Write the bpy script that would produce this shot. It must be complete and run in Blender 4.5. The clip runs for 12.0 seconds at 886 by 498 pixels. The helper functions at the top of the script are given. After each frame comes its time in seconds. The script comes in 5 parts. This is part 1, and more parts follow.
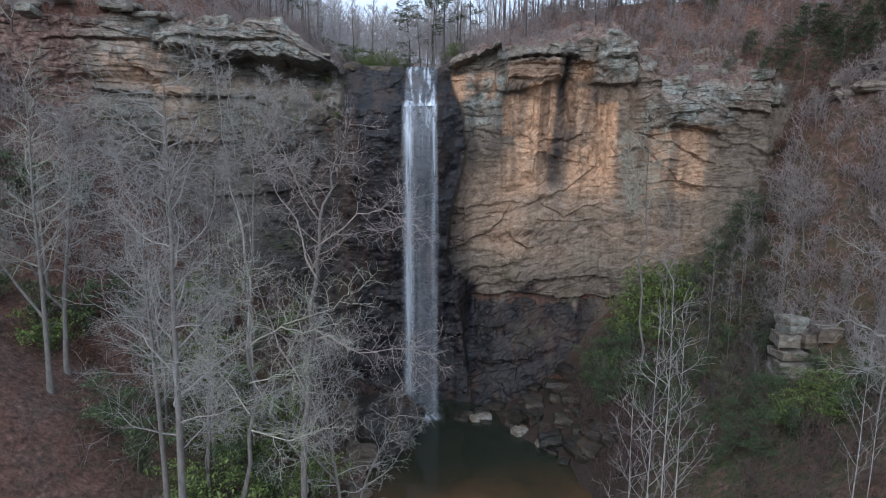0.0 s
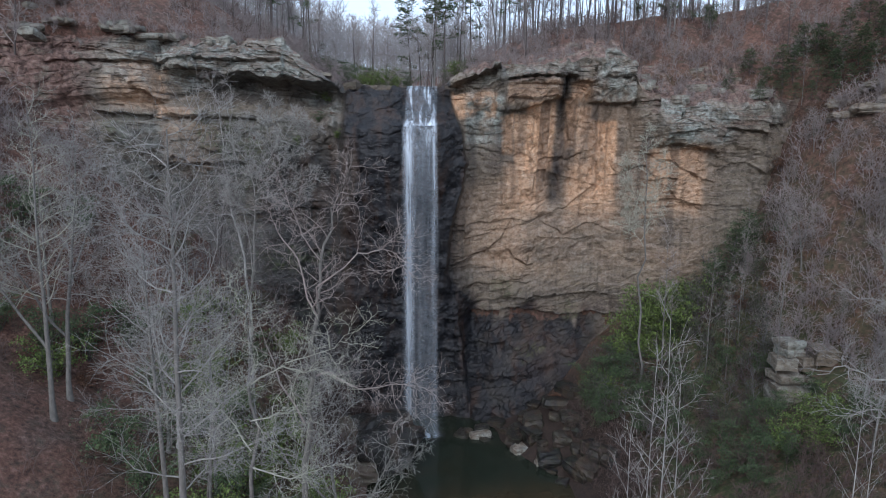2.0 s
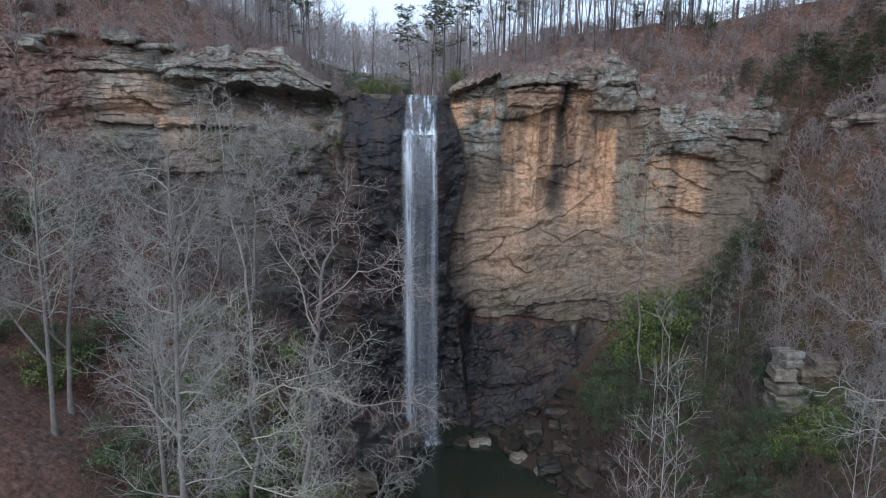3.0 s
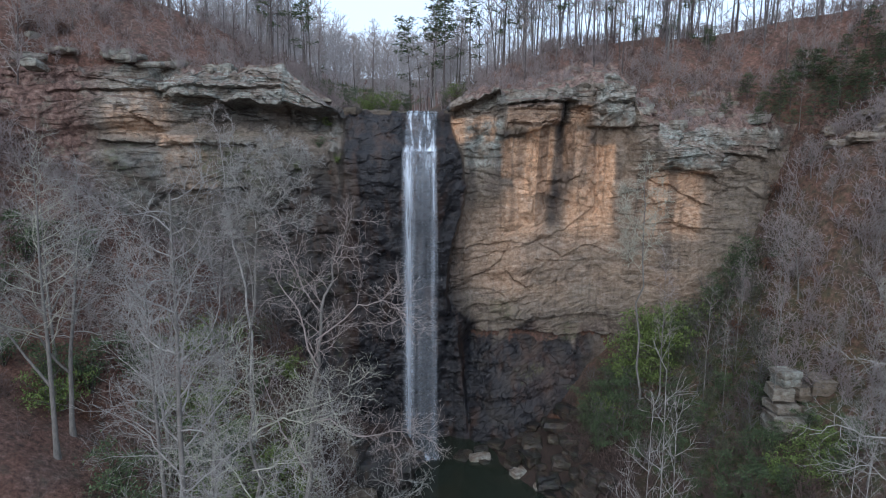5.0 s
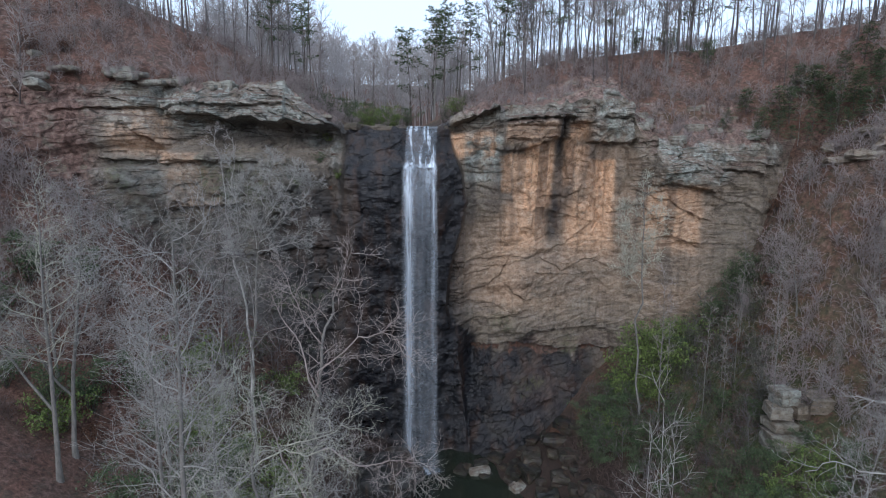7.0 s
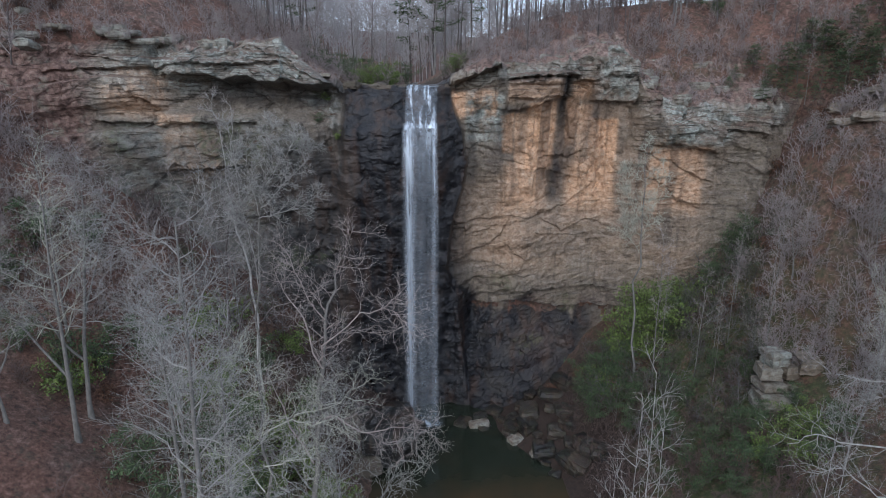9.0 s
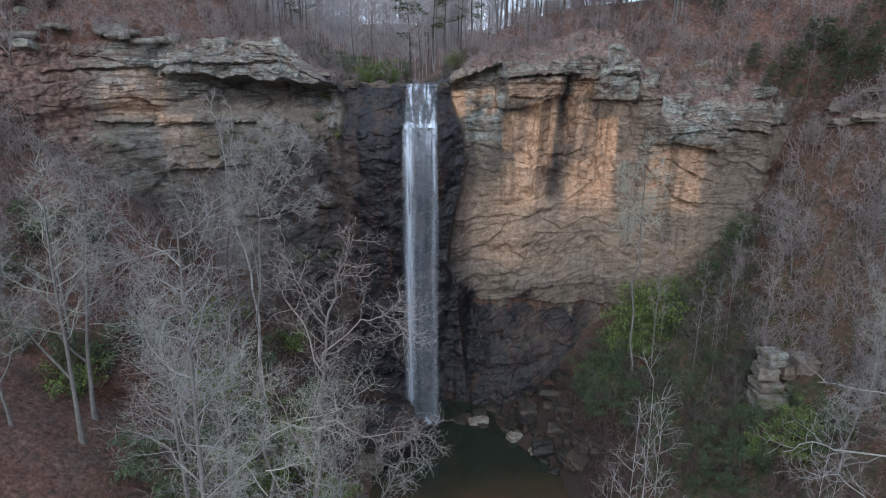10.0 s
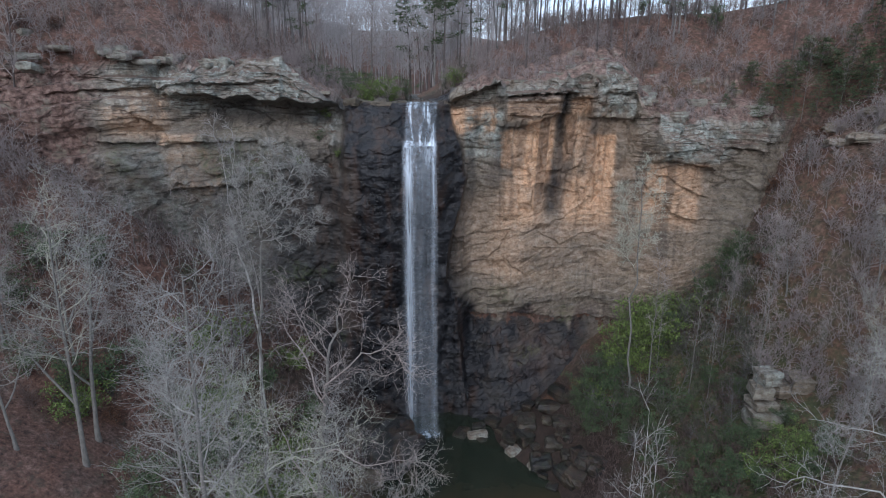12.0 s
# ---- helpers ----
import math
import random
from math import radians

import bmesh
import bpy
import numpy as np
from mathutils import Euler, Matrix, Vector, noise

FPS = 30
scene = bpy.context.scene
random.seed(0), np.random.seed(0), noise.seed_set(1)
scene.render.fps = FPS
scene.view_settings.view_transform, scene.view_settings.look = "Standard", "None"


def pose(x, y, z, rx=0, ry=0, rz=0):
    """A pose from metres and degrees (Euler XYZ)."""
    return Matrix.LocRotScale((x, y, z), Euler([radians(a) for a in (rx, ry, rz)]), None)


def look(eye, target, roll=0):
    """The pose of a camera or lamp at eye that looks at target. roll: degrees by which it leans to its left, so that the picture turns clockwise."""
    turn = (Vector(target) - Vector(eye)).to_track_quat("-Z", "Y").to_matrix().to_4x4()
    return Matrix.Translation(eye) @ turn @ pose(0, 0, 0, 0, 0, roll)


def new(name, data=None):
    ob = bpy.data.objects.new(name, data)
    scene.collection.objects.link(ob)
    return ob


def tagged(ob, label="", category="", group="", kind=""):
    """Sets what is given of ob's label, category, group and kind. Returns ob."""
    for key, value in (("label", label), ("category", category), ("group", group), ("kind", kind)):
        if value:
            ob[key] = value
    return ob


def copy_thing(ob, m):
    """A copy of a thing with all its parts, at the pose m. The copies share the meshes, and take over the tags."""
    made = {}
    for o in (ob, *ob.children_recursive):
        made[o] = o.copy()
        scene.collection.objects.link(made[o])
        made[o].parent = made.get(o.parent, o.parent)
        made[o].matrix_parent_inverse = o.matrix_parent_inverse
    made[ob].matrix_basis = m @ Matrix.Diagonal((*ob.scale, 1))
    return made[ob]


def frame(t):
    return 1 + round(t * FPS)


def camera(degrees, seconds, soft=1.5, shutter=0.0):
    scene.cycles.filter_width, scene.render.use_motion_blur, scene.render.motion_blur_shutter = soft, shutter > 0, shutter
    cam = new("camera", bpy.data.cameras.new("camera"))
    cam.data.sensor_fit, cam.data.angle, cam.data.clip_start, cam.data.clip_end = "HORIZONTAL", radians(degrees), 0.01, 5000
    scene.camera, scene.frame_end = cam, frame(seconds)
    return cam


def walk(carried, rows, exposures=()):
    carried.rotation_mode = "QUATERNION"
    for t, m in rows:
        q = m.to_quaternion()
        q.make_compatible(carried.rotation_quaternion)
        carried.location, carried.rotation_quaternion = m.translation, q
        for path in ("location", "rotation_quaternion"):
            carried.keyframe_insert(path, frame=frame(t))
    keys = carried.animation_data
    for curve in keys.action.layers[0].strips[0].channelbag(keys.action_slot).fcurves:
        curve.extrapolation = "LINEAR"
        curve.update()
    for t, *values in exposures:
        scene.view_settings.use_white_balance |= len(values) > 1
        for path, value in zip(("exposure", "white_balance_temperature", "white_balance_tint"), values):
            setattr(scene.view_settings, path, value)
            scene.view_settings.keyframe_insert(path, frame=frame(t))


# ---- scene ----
cam = camera(77.7, 12.0, soft=1.1)
METRES, EYE, TILT, LEAN, TURN = 17.0, 43.0, -8.7, 0.0, 0.0
ROWS = [
    (0.0, 0.0, 0.0, 0.0, 0.0, 0.0, -0.0),
    (0.5, 0.0004, -0.008, 0.048, -0.0, 0.02, -0.0),
    (1.0, 0.0013, -0.0152, 0.0935, 0.01, 0.0, -0.01),
    (1.5, 0.0026, -0.0227, 0.1351, 0.02, 0.01, -0.01),
    (2.0, 0.0041, -0.0288, 0.1787, 0.04, 0.03, -0.04),
    (2.5, 0.0047, -0.0351, 0.2231, 0.02, 0.02, -0.04),
    (3.0, 0.005, -0.041, 0.2644, 0.03, 0.02, -0.02),
    (5.0, 0.0111, -0.0644, 0.4209, 0.07, -0.0, -0.03),
    (5.5, 0.0117, -0.069, 0.4564, 0.07, -0.01, -0.03),
    (6.0, 0.0129, -0.0747, 0.4955, 0.1, -0.03, -0.03),
    (6.5, 0.013, -0.0806, 0.5351, 0.1, 0.0, -0.03),
    (8.5, 0.0198, -0.1067, 0.6894, 0.19, -2.17, -0.01),
    (9.0, 0.0202, -0.1118, 0.7242, 0.23, -5.59, 0.01),
    (9.5, 0.0202, -0.1163, 0.7667, 0.23, -6.54, -0.01),
    (10.0, 0.0217, -0.1229, 0.8087, 0.24, -6.56, -0.01),
    (10.5, 0.0217, -0.1305, 0.851, 0.22, -6.57, -0.0),
    (11.0, 0.0215, -0.1374, 0.8952, 0.19, -6.59, -0.0),
    (11.5, 0.0209, -0.1441, 0.9424, 0.19, -6.63, -0.02),
    (12.0, 0.0222, -0.1511, 0.988, 0.18, -6.64, -0.03),
]
walk(cam, [(t, pose(0, 0, EYE, TILT, LEAN, TURN) @ pose(METRES * x, METRES * y, METRES * z, 90 + pitch, roll, yaw)) for t, x, y, z, yaw, pitch, roll in ROWS],
     exposures=[(0.0, -0.04, 6020.0, 11.0), (12.0, -0.04, 6020.0, 11.0)])

# ---- sky and sun: an overcast winter afternoon ----
SUN_ELEVATION, SUN_ROTATION = 42.0, 200.0
world = bpy.data.worlds.new("overcast_sky")
scene.world = world
world.use_nodes = True
wn = world.node_tree.nodes
wl = world.node_tree.links
wn.clear()
w_out = wn.new("ShaderNodeOutputWorld")
w_sky = wn.new("ShaderNodeTexSky")
w_sky.sky_type = "NISHITA"
w_sky.sun_disc = False
w_sky.sun_elevation = radians(SUN_ELEVATION)
w_sky.sun_rotation = radians(SUN_ROTATION)
w_sky.dust_density = 4.0
w_bg1 = wn.new("ShaderNodeBackground")
w_bg1.inputs["Strength"].default_value = 0.06
w_bg2 = wn.new("ShaderNodeBackground")
w_bg2.inputs["Color"].default_value = (0.76, 0.87, 1.0, 1)
w_bg2.inputs["Strength"].default_value = 1.12
w_add = wn.new("ShaderNodeAddShader")
wl.new(w_sky.outputs["Color"], w_bg1.inputs["Color"])
wl.new(w_bg1.outputs[0], w_add.inputs[0])
wl.new(w_bg2.outputs[0], w_add.inputs[1])
wl.new(w_add.outputs[0], w_out.inputs["Surface"])

sun_data = bpy.data.lights.new("sun", "SUN")
sun_data.energy = 0.9
sun_data.angle = radians(25)
sun_data.color = (1.0, 0.98, 0.97)
sun = new("sun", sun_data)
sun.matrix_world = look((-60, -120, 150), (8, 96, 40))


# ---- noise on arrays ----
def hash3(i, j, k, seed):
    h = (i.astype(np.int64) * 374761393 + j.astype(np.int64) * 668265263 + k.astype(np.int64) * 2147483647 + seed * 974711) & 0xFFFFFFFF
    h = ((h ^ (h >> 13)) * 1274126177) & 0xFFFFFFFF
    h = ((h ^ (h >> 16)) * 2246822519) & 0xFFFFFFFF
    return ((h ^ (h >> 15)) & 0xFFFFFF) / float(0xFFFFFF)


def vnoise(x, y, z, seed=0):
    """Smooth value noise in -1..1."""
    x, y, z = np.broadcast_arrays(np.asarray(x, float), np.asarray(y, float), np.asarray(z, float))
    i, j, k = np.floor(x), np.floor(y), np.floor(z)
    u, v, w = x - i, y - j, z - k
    u, v, w = u * u * (3 - 2 * u), v * v * (3 - 2 * v), w * w * (3 - 2 * w)
    total = 0
    for a in (0, 1):
        for b in (0, 1):
            for c in (0, 1):
                total = total + hash3(i + a, j + b, k + c, seed) * (u if a else 1 - u) * (v if b else 1 - v) * (w if c else 1 - w)
    return total * 2 - 1


def fbm(x, y, z, seed=0, octaves=4):
    total, amp = 0, 0.5
    for o in range(octaves):
        f = 2.0 ** o
        total = total + amp * vnoise(np.asarray(x) * f, np.asarray(y) * f, np.asarray(z) * f, seed + o * 17)
        amp *= 0.5
    return total


def cells(x, y, seed=0):
    """Cellular pattern in a plane: a random number for each cell, and the gap to the next cell."""
    i, j = np.floor(x), np.floor(y)
    d1 = np.full(x.shape, 9.0)
    d2 = np.full(x.shape, 9.0)
    best = np.zeros(x.shape)
    for a in (-1, 0, 1):
        for b in (-1, 0, 1):
            ci, cj = i + a, j + b
            px = ci + hash3(ci, cj, ci * 0, seed)
            py = cj + hash3(ci, cj, ci * 0 + 1, seed)
            d = np.hypot(px - x, py - y)
            near = d < d1
            d2 = np.where(near, d1, np.minimum(d2, d))
            best = np.where(near, hash3(ci, cj, ci * 0 + 2, seed), best)
            d1 = np.where(near, d, d1)
    return best, d2 - d1


def smooth(a, b, x):
    t = np.clip((np.asarray(x, float) - a) / (b - a), 0, 1)
    return t * t * (3 - 2 * t)


def curve(points):
    """A smooth-ish function through a few (x, value) pairs."""
    xs = np.array([p[0] for p in points], float)
    vs = np.array([p[1] for p in points], float)
    return lambda x: np.interp(x, xs, vs)


# ---- the lie of the land ----
cliff_y = curve([(-1600, 40), (-130, 48), (-100, 60), (-75, 72), (-60, 77.5), (-48, 81), (-43, 84), (-34, 88.7), (-25, 91.3), (-20, 92.5), (-14, 94.5),
                 (-6, 96.5), (2, 98.5), (8, 97), (13, 95.4), (21, 96.5), (29, 97.5), (34, 95.5), (43, 93), (50, 93.6), (54, 92.2), (60, 90), (66, 86), (76, 80), (92, 72), (120, 60), (1600, 40)])
top_z = curve([(-1600, 80), (-100, 76), (-75, 68), (-60, 63), (-48, 65), (-40, 64.5), (-33, 65.3), (-26, 65.3), (-20, 61), (-16, 58.3), (-6, 59), (-1, 59), (2, 60.5),
               (9.4, 63), (13, 62.3), (22, 63.3), (25, 64.8), (29.5, 64.6), (32, 62.4), (33.5, 59.4), (36, 57), (38, 56.2), (53, 55.5), (60, 57), (66, 59), (80, 65), (100, 74), (1600, 82)])
base_z = curve([(-1600, 60), (-100, 56), (-75, 58), (-60, 52), (-52, 47), (-45, 41), (-36, 32), (-25, 20), (-16, 6), (-9, -0.6), (8, -0.6), (16, 3), (22, 7), (27, 12), (35, 18),
                (45, 25), (50, 31), (55, 43), (60, 54), (66, 58), (76, 63), (100, 68), (1600, 70)])
ridge_z = curve([(-1600, 82), (-100, 94), (-60, 83), (-45, 77), (-36, 72), (-28, 67.5), (-22, 62.5), (-14, 60.5), (-4, 61), (2, 65), (8, 68.5), (14, 71.5), (24, 75), (35, 76), (60, 77), (80, 79), (100, 83), (1600, 88)])
creek_z = curve([(-200, -16), (0, -6), (30, -4), (60, -1.0), (75, -1.6), (120, -1.6)])
bank_left = curve([(0, -6), (50, -7), (62, -11), (80, -9), (95, -8)])
bank_right = curve([(0, 8), (45, 11), (62, 19), (80, 15.5), (90, 9), (96, 7)])


def softplus(x, k=2.0):
    return np.where(x > 30, x, np.log1p(np.exp(np.clip(x / k, -30, 30))) * k)


def land(x, y):
    """Height of the ground."""
    x, y = np.broadcast_arrays(np.asarray(x, float), np.asarray(y, float))
    dd = y - cliff_y(x)
    side = 0.72 * softplus(bank_left(y) - x) + 0.64 * softplus(x - bank_right(y)) + 0.5 * softplus(x - 50)
    side = 75 * np.tanh(side / 75)
    valley = creek_z(y) + side + 0.7 * fbm(x / 9, y / 9, 0, 3) * smooth(0, 6, side)
    k = smooth(-24, -1, dd)
    front = valley * (1 - k) + base_z(x) * k
    rise = smooth(0, 1, dd / 30) * 0.4 + np.clip(dd / 23, 0, 1) * 0.6
    top = top_z(x) + (ridge_z(x) - top_z(x)) * rise + 0.02 * np.clip(dd - 26, 0, 400)
    back = smooth(45, 110, dd)
    top = top * (1 - back) + np.where(x < -40, 66 + 0.25 * np.clip(-40 - x, 0, 60), 64) * back
    far = 25 * smooth(135, 270, y) * np.exp(-((x + 30) / 130.0) ** 2)
    top = top + far + 0.8 * fbm(x / 7, y / 7, 0, 5) * smooth(1, 8, dd)
    s = smooth(6.0, 7.5, dd)
    return front * (1 - s) + top * s


def land_z(x, y):
    return float(land(np.array([x]), np.array([y]))[0])


# ---- materials ----
def material(name):
    m = bpy.data.materials.new(name)
    m.use_nodes = True
    n, l = m.node_tree.nodes, m.node_tree.links
    return m, n, l, n["Principled BSDF"]


def noise_node(n, l, scale, detail=4.0, rough=0.6, stretch=None, coords="Object", dist=0.0):
    tc = n.new("ShaderNodeTexCoord")
    mp = n.new("ShaderNodeMapping")
    if stretch:
        mp.inputs["Scale"].default_value = stretch
    nz = n.new("ShaderNodeTexNoise")
    nz.inputs["Scale"].default_value = scale
    nz.inputs["Detail"].default_value = detail
    nz.inputs["Roughness"].default_value = rough
    nz.inputs["Distortion"].default_value = dist
    l.new(tc.outputs[coords], mp.inputs["Vector"])
    l.new(mp.outputs[0], nz.inputs["Vector"])
    return nz.outputs["Fac"]


def ramp(n, l, fac, stops):
    r = n.new("ShaderNodeValToRGB")
    e = r.color_ramp.elements
    while len(e) < len(stops):
        e.new(0.5)
    for el, (p, c) in zip(e, stops):
        el.position = p
        el.color = (*c, 1)
    l.new(fac, r.inputs["Fac"])
    return r.outputs["Color"]


def mix(n, l, fac, a, b, kind="MIX"):
    m = n.new("ShaderNodeMix")
    m.data_type, m.blend_type = "RGBA", kind
    for socket, value in ((m.inputs["Factor"], fac), (m.inputs["A"], a), (m.inputs["B"], b)):
        if isinstance(value, (int, float)):
            socket.default_value = value
        elif isinstance(value, tuple):
            socket.default_value = (*value, 1)
        else:
            l.new(value, socket)
    return m.outputs["Result"]


def math_node(n, l, op, a, b=0.0):
    m = n.new("ShaderNodeMath")
    m.operation = op
    m.use_clamp = True
    for socket, value in zip(m.inputs, (a, b)):
        if isinstance(value, (int, float)):
            socket.default_value = value
        else:
            l.new(value, socket)
    return m.outputs[0]


def bump(n, l, bsdf, height, strength, distance):
    b = n.new("ShaderNodeBump")
    b.inputs["Strength"].default_value = strength
    b.inputs["Distance"].default_value = distance
    l.new(height, b.inputs["Height"])
    l.new(b.outputs[0], bsdf.inputs["Normal"])


def attribute(n, name):
    a = n.new("ShaderNodeAttribute")
    a.attribute_name = name
    return a.outputs["Fac"]


def rock_material():
    m, n, l, b = material("sandstone")
    big = noise_node(n, l, 0.12, 5, 0.65)
    fine = noise_node(n, l, 1.3, 8, 0.7)
    bed = noise_node(n, l, 0.5, 6, 0.65, (0.25, 0.25, 2.6))
    streak = noise_node(n, l, 0.55, 5, 0.6, (1.3, 1.3, 0.10))
    grey = ramp(n, l, fine, [(0.28, (0.07, 0.063, 0.058)), (0.5, (0.22, 0.20, 0.185)), (0.70, (0.37, 0.345, 0.32))])
    tan = ramp(n, l, big, [(0.3, (0.150, 0.120, 0.086)), (0.7, (0.300, 0.245, 0.172))])
    col = mix(n, l, math_node(n, l, "MULTIPLY", bed, 1.0), grey, tan)
    ochre = ramp(n, l, fine, [(0.28, (0.34, 0.200, 0.122)), (0.5, (0.70, 0.440, 0.275)), (0.72, (0.80, 0.63, 0.48))])
    col = mix(n, l, attribute(n, "ochre"), col, ochre)
    lich = ramp(n, l, fine, [(0.3, (0.13, 0.14, 0.13)), (0.5, (0.32, 0.35, 0.325)), (0.68, (0.52, 0.56, 0.53))])
    blot = noise_node(n, l, 0.42, 6, 0.7)
    col = mix(n, l, math_node(n, l, "MULTIPLY", attribute(n, "lichen"), ramp(n, l, blot, [(0.40, (0.05, 0.05, 0.05)), (0.58, (1, 1, 1))])), col, lich)
    col = mix(n, l, ramp(n, l, streak, [(0.54, (0, 0, 0)), (0.68, (0.42, 0.42, 0.42))]), col, (0.045, 0.040, 0.038))
    seams = noise_node(n, l, 0.9, 4, 0.6, (0.22, 0.22, 4.2), dist=0.6)
    seam = ramp(n, l, seams, [(0.36, (0.75, 0.75, 0.75)), (0.43, (0, 0, 0)), (0.62, (0, 0, 0))])
    col = mix(n, l, math_node(n, l, "MULTIPLY", seam, attribute(n, "litter")), col, (0.03, 0.027, 0.026))
    edge_light = ramp(n, l, seams, [(0.55, (0, 0, 0)), (0.72, (0.5, 0.5, 0.5))])
    col = mix(n, l, math_node(n, l, "MULTIPLY", edge_light, attribute(n, "litter")), col, (0.34, 0.33, 0.31))
    mottle = noise_node(n, l, 0.42, 9, 0.72, (1, 1, 1.5))
    speck = noise_node(n, l, 2.4, 7, 0.75, (1, 1, 2.6))
    col = mix(n, l, 0.9, col, ramp(n, l, speck, [(0.36, (0.40, 0.39, 0.38)), (0.47, (0.94, 0.94, 0.94)), (0.62, (1.0, 1.0, 1.0))]), "MULTIPLY")
    col = mix(n, l, 0.85, col, ramp(n, l, mottle, [(0.34, (0.42, 0.415, 0.41)), (0.45, (0.92, 0.92, 0.92)), (0.56, (1.0, 1.0, 1.0))]), "MULTIPLY")
    # near-black layer for wet rock, also used to paint shade under the bluff
    wet_shade_col = ramp(n, l, mottle, [(0.36, (0.004, 0.0045, 0.006)), (0.52, (0.012, 0.013, 0.017)), (0.62, (0.030, 0.029, 0.031)), (0.74, (0.085, 0.060, 0.048))])
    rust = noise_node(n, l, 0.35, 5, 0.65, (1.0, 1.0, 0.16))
    wet_shade_col = mix(n, l, ramp(n, l, rust, [(0.50, (0, 0, 0)), (0.62, (0.75, 0.75, 0.75))]), wet_shade_col, (0.048, 0.029, 0.022))
    col = mix(n, l, attribute(n, "wet_shade"), col, wet_shade_col)
    mossy = math_node(n, l, "MULTIPLY", attribute(n, "moss"), ramp(n, l, fine, [(0.45, (0, 0, 0)), (0.6, (1, 1, 1))]))
    col = mix(n, l, mossy, col, (0.06, 0.08, 0.025))
    geo = n.new("ShaderNodeNewGeometry")
    sep = n.new("ShaderNodeSeparateXYZ")
    l.new(geo.outputs["Normal"], sep.inputs[0])
    flat = ramp(n, l, math_node(n, l, "ADD", math_node(n, l, "MULTIPLY", sep.outputs["Z"], 0.75), math_node(n, l, "MULTIPLY", blot, 0.5)), [(0.72, (0, 0, 0)), (0.86, (0.85, 0.85, 0.85))])
    col = mix(n, l, math_node(n, l, "MULTIPLY", flat, attribute(n, "litter")), col, ramp(n, l, fine, [(0.3, (0.045, 0.03, 0.024)), (0.7, (0.17, 0.115, 0.09))]))
    soil = math_node(n, l, "MULTIPLY", attribute(n, "soil"), ramp(n, l, blot, [(0.36, (0, 0, 0)), (0.46, (1, 1, 1))]))
    col = mix(n, l, soil, col, ramp(n, l, fine, [(0.34, (0.034, 0.023, 0.020)), (0.52, (0.165, 0.108, 0.092)), (0.68, (0.29, 0.21, 0.18))]))
    l.new(col, b.inputs["Base Color"])
    shine = ramp(n, l, mottle, [(0.42, (0.26, 0.26, 0.26)), (0.60, (0.50, 0.50, 0.50))])
    rough = mix(n, l, attribute(n, "wet_shade"), (0.92, 0.92, 0.92), shine)
    l.new(rough, b.inputs["Roughness"])
    l.new(ramp(n, l, attribute(n, "wet_shade"), [(0.0, (0.2, 0.2, 0.2)), (1.0, (0.36, 0.36, 0.36))]), b.inputs["Specular IOR Level"])
    h = mix(n, l, 0.5, fine, bed)
    bump(n, l, b, h, 0.9, 0.5)
    return m


def ground_material():
    m, n, l, b = material("leaf_litter")
    big = noise_node(n, l, 0.09, 5, 0.65)
    mid = noise_node(n, l, 0.7, 6, 0.7)
    fine = noise_node(n, l, 1.6, 8, 0.8)
    litter = ramp(n, l, fine, [(0.36, (0.022, 0.016, 0.014)), (0.5, (0.095, 0.066, 0.056)), (0.64, (0.22, 0.165, 0.145))])
    red = ramp(n, l, fine, [(0.36, (0.030, 0.017, 0.014)), (0.52, (0.130, 0.067, 0.050)), (0.66, (0.235, 0.142, 0.112))])
    col = mix(n, l, ramp(n, l, big, [(0.32, (0, 0, 0)), (0.54, (1, 1, 1))]), litter, red)
    earth = ramp(n, l, fine, [(0.3, (0.03, 0.026, 0.02)), (0.7, (0.10, 0.085, 0.065))])
    col = mix(n, l, ramp(n, l, mid, [(0.52, (0, 0, 0)), (0.66, (0.8, 0.8, 0.8))]), col, earth)
    green = ramp(n, l, fine, [(0.3, (0.02, 0.03, 0.012)), (0.7, (0.07, 0.09, 0.03))])
    col = mix(n, l, math_node(n, l, "MULTIPLY", attribute(n, "green"), ramp(n, l, mid, [(0.35, (0, 0, 0)), (0.55, (1, 1, 1))])), col, green)
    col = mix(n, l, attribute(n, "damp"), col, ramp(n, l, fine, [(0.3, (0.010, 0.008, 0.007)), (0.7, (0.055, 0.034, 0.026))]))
    l.new(col, b.inputs["Base Color"])
    b.inputs["Roughness"].default_value = 0.95
    bump(n, l, b, mix(n, l, 0.5, fine, mid), 1.0, 0.4)
    return m


def bark_material(name, dark, light, patches=None):
    m, n, l, b = material(name)
    fine = noise_node(n, l, 3.0, 5, 0.7, (1, 1, 0.35))
    col = ramp(n, l, fine, [(0.3, dark), (0.65, light)])
    info = n.new("ShaderNodeObjectInfo")
    col = mix(n, l, math_node(n, l, "MULTIPLY", info.outputs["Random"], 0.35), col, tuple(0.55 * c for c in light))
    if patches:
        big = noise_node(n, l, 0.35, 3, 0.6)
        col = mix(n, l, ramp(n, l, big, [(0.45, (0, 0, 0)), (0.6, (1, 1, 1))]), col, patches)
    l.new(col, b.inputs["Base Color"])
    b.inputs["Roughness"].default_value = 0.9
    bump(n, l, b, fine, 0.5, 0.05)
    return m


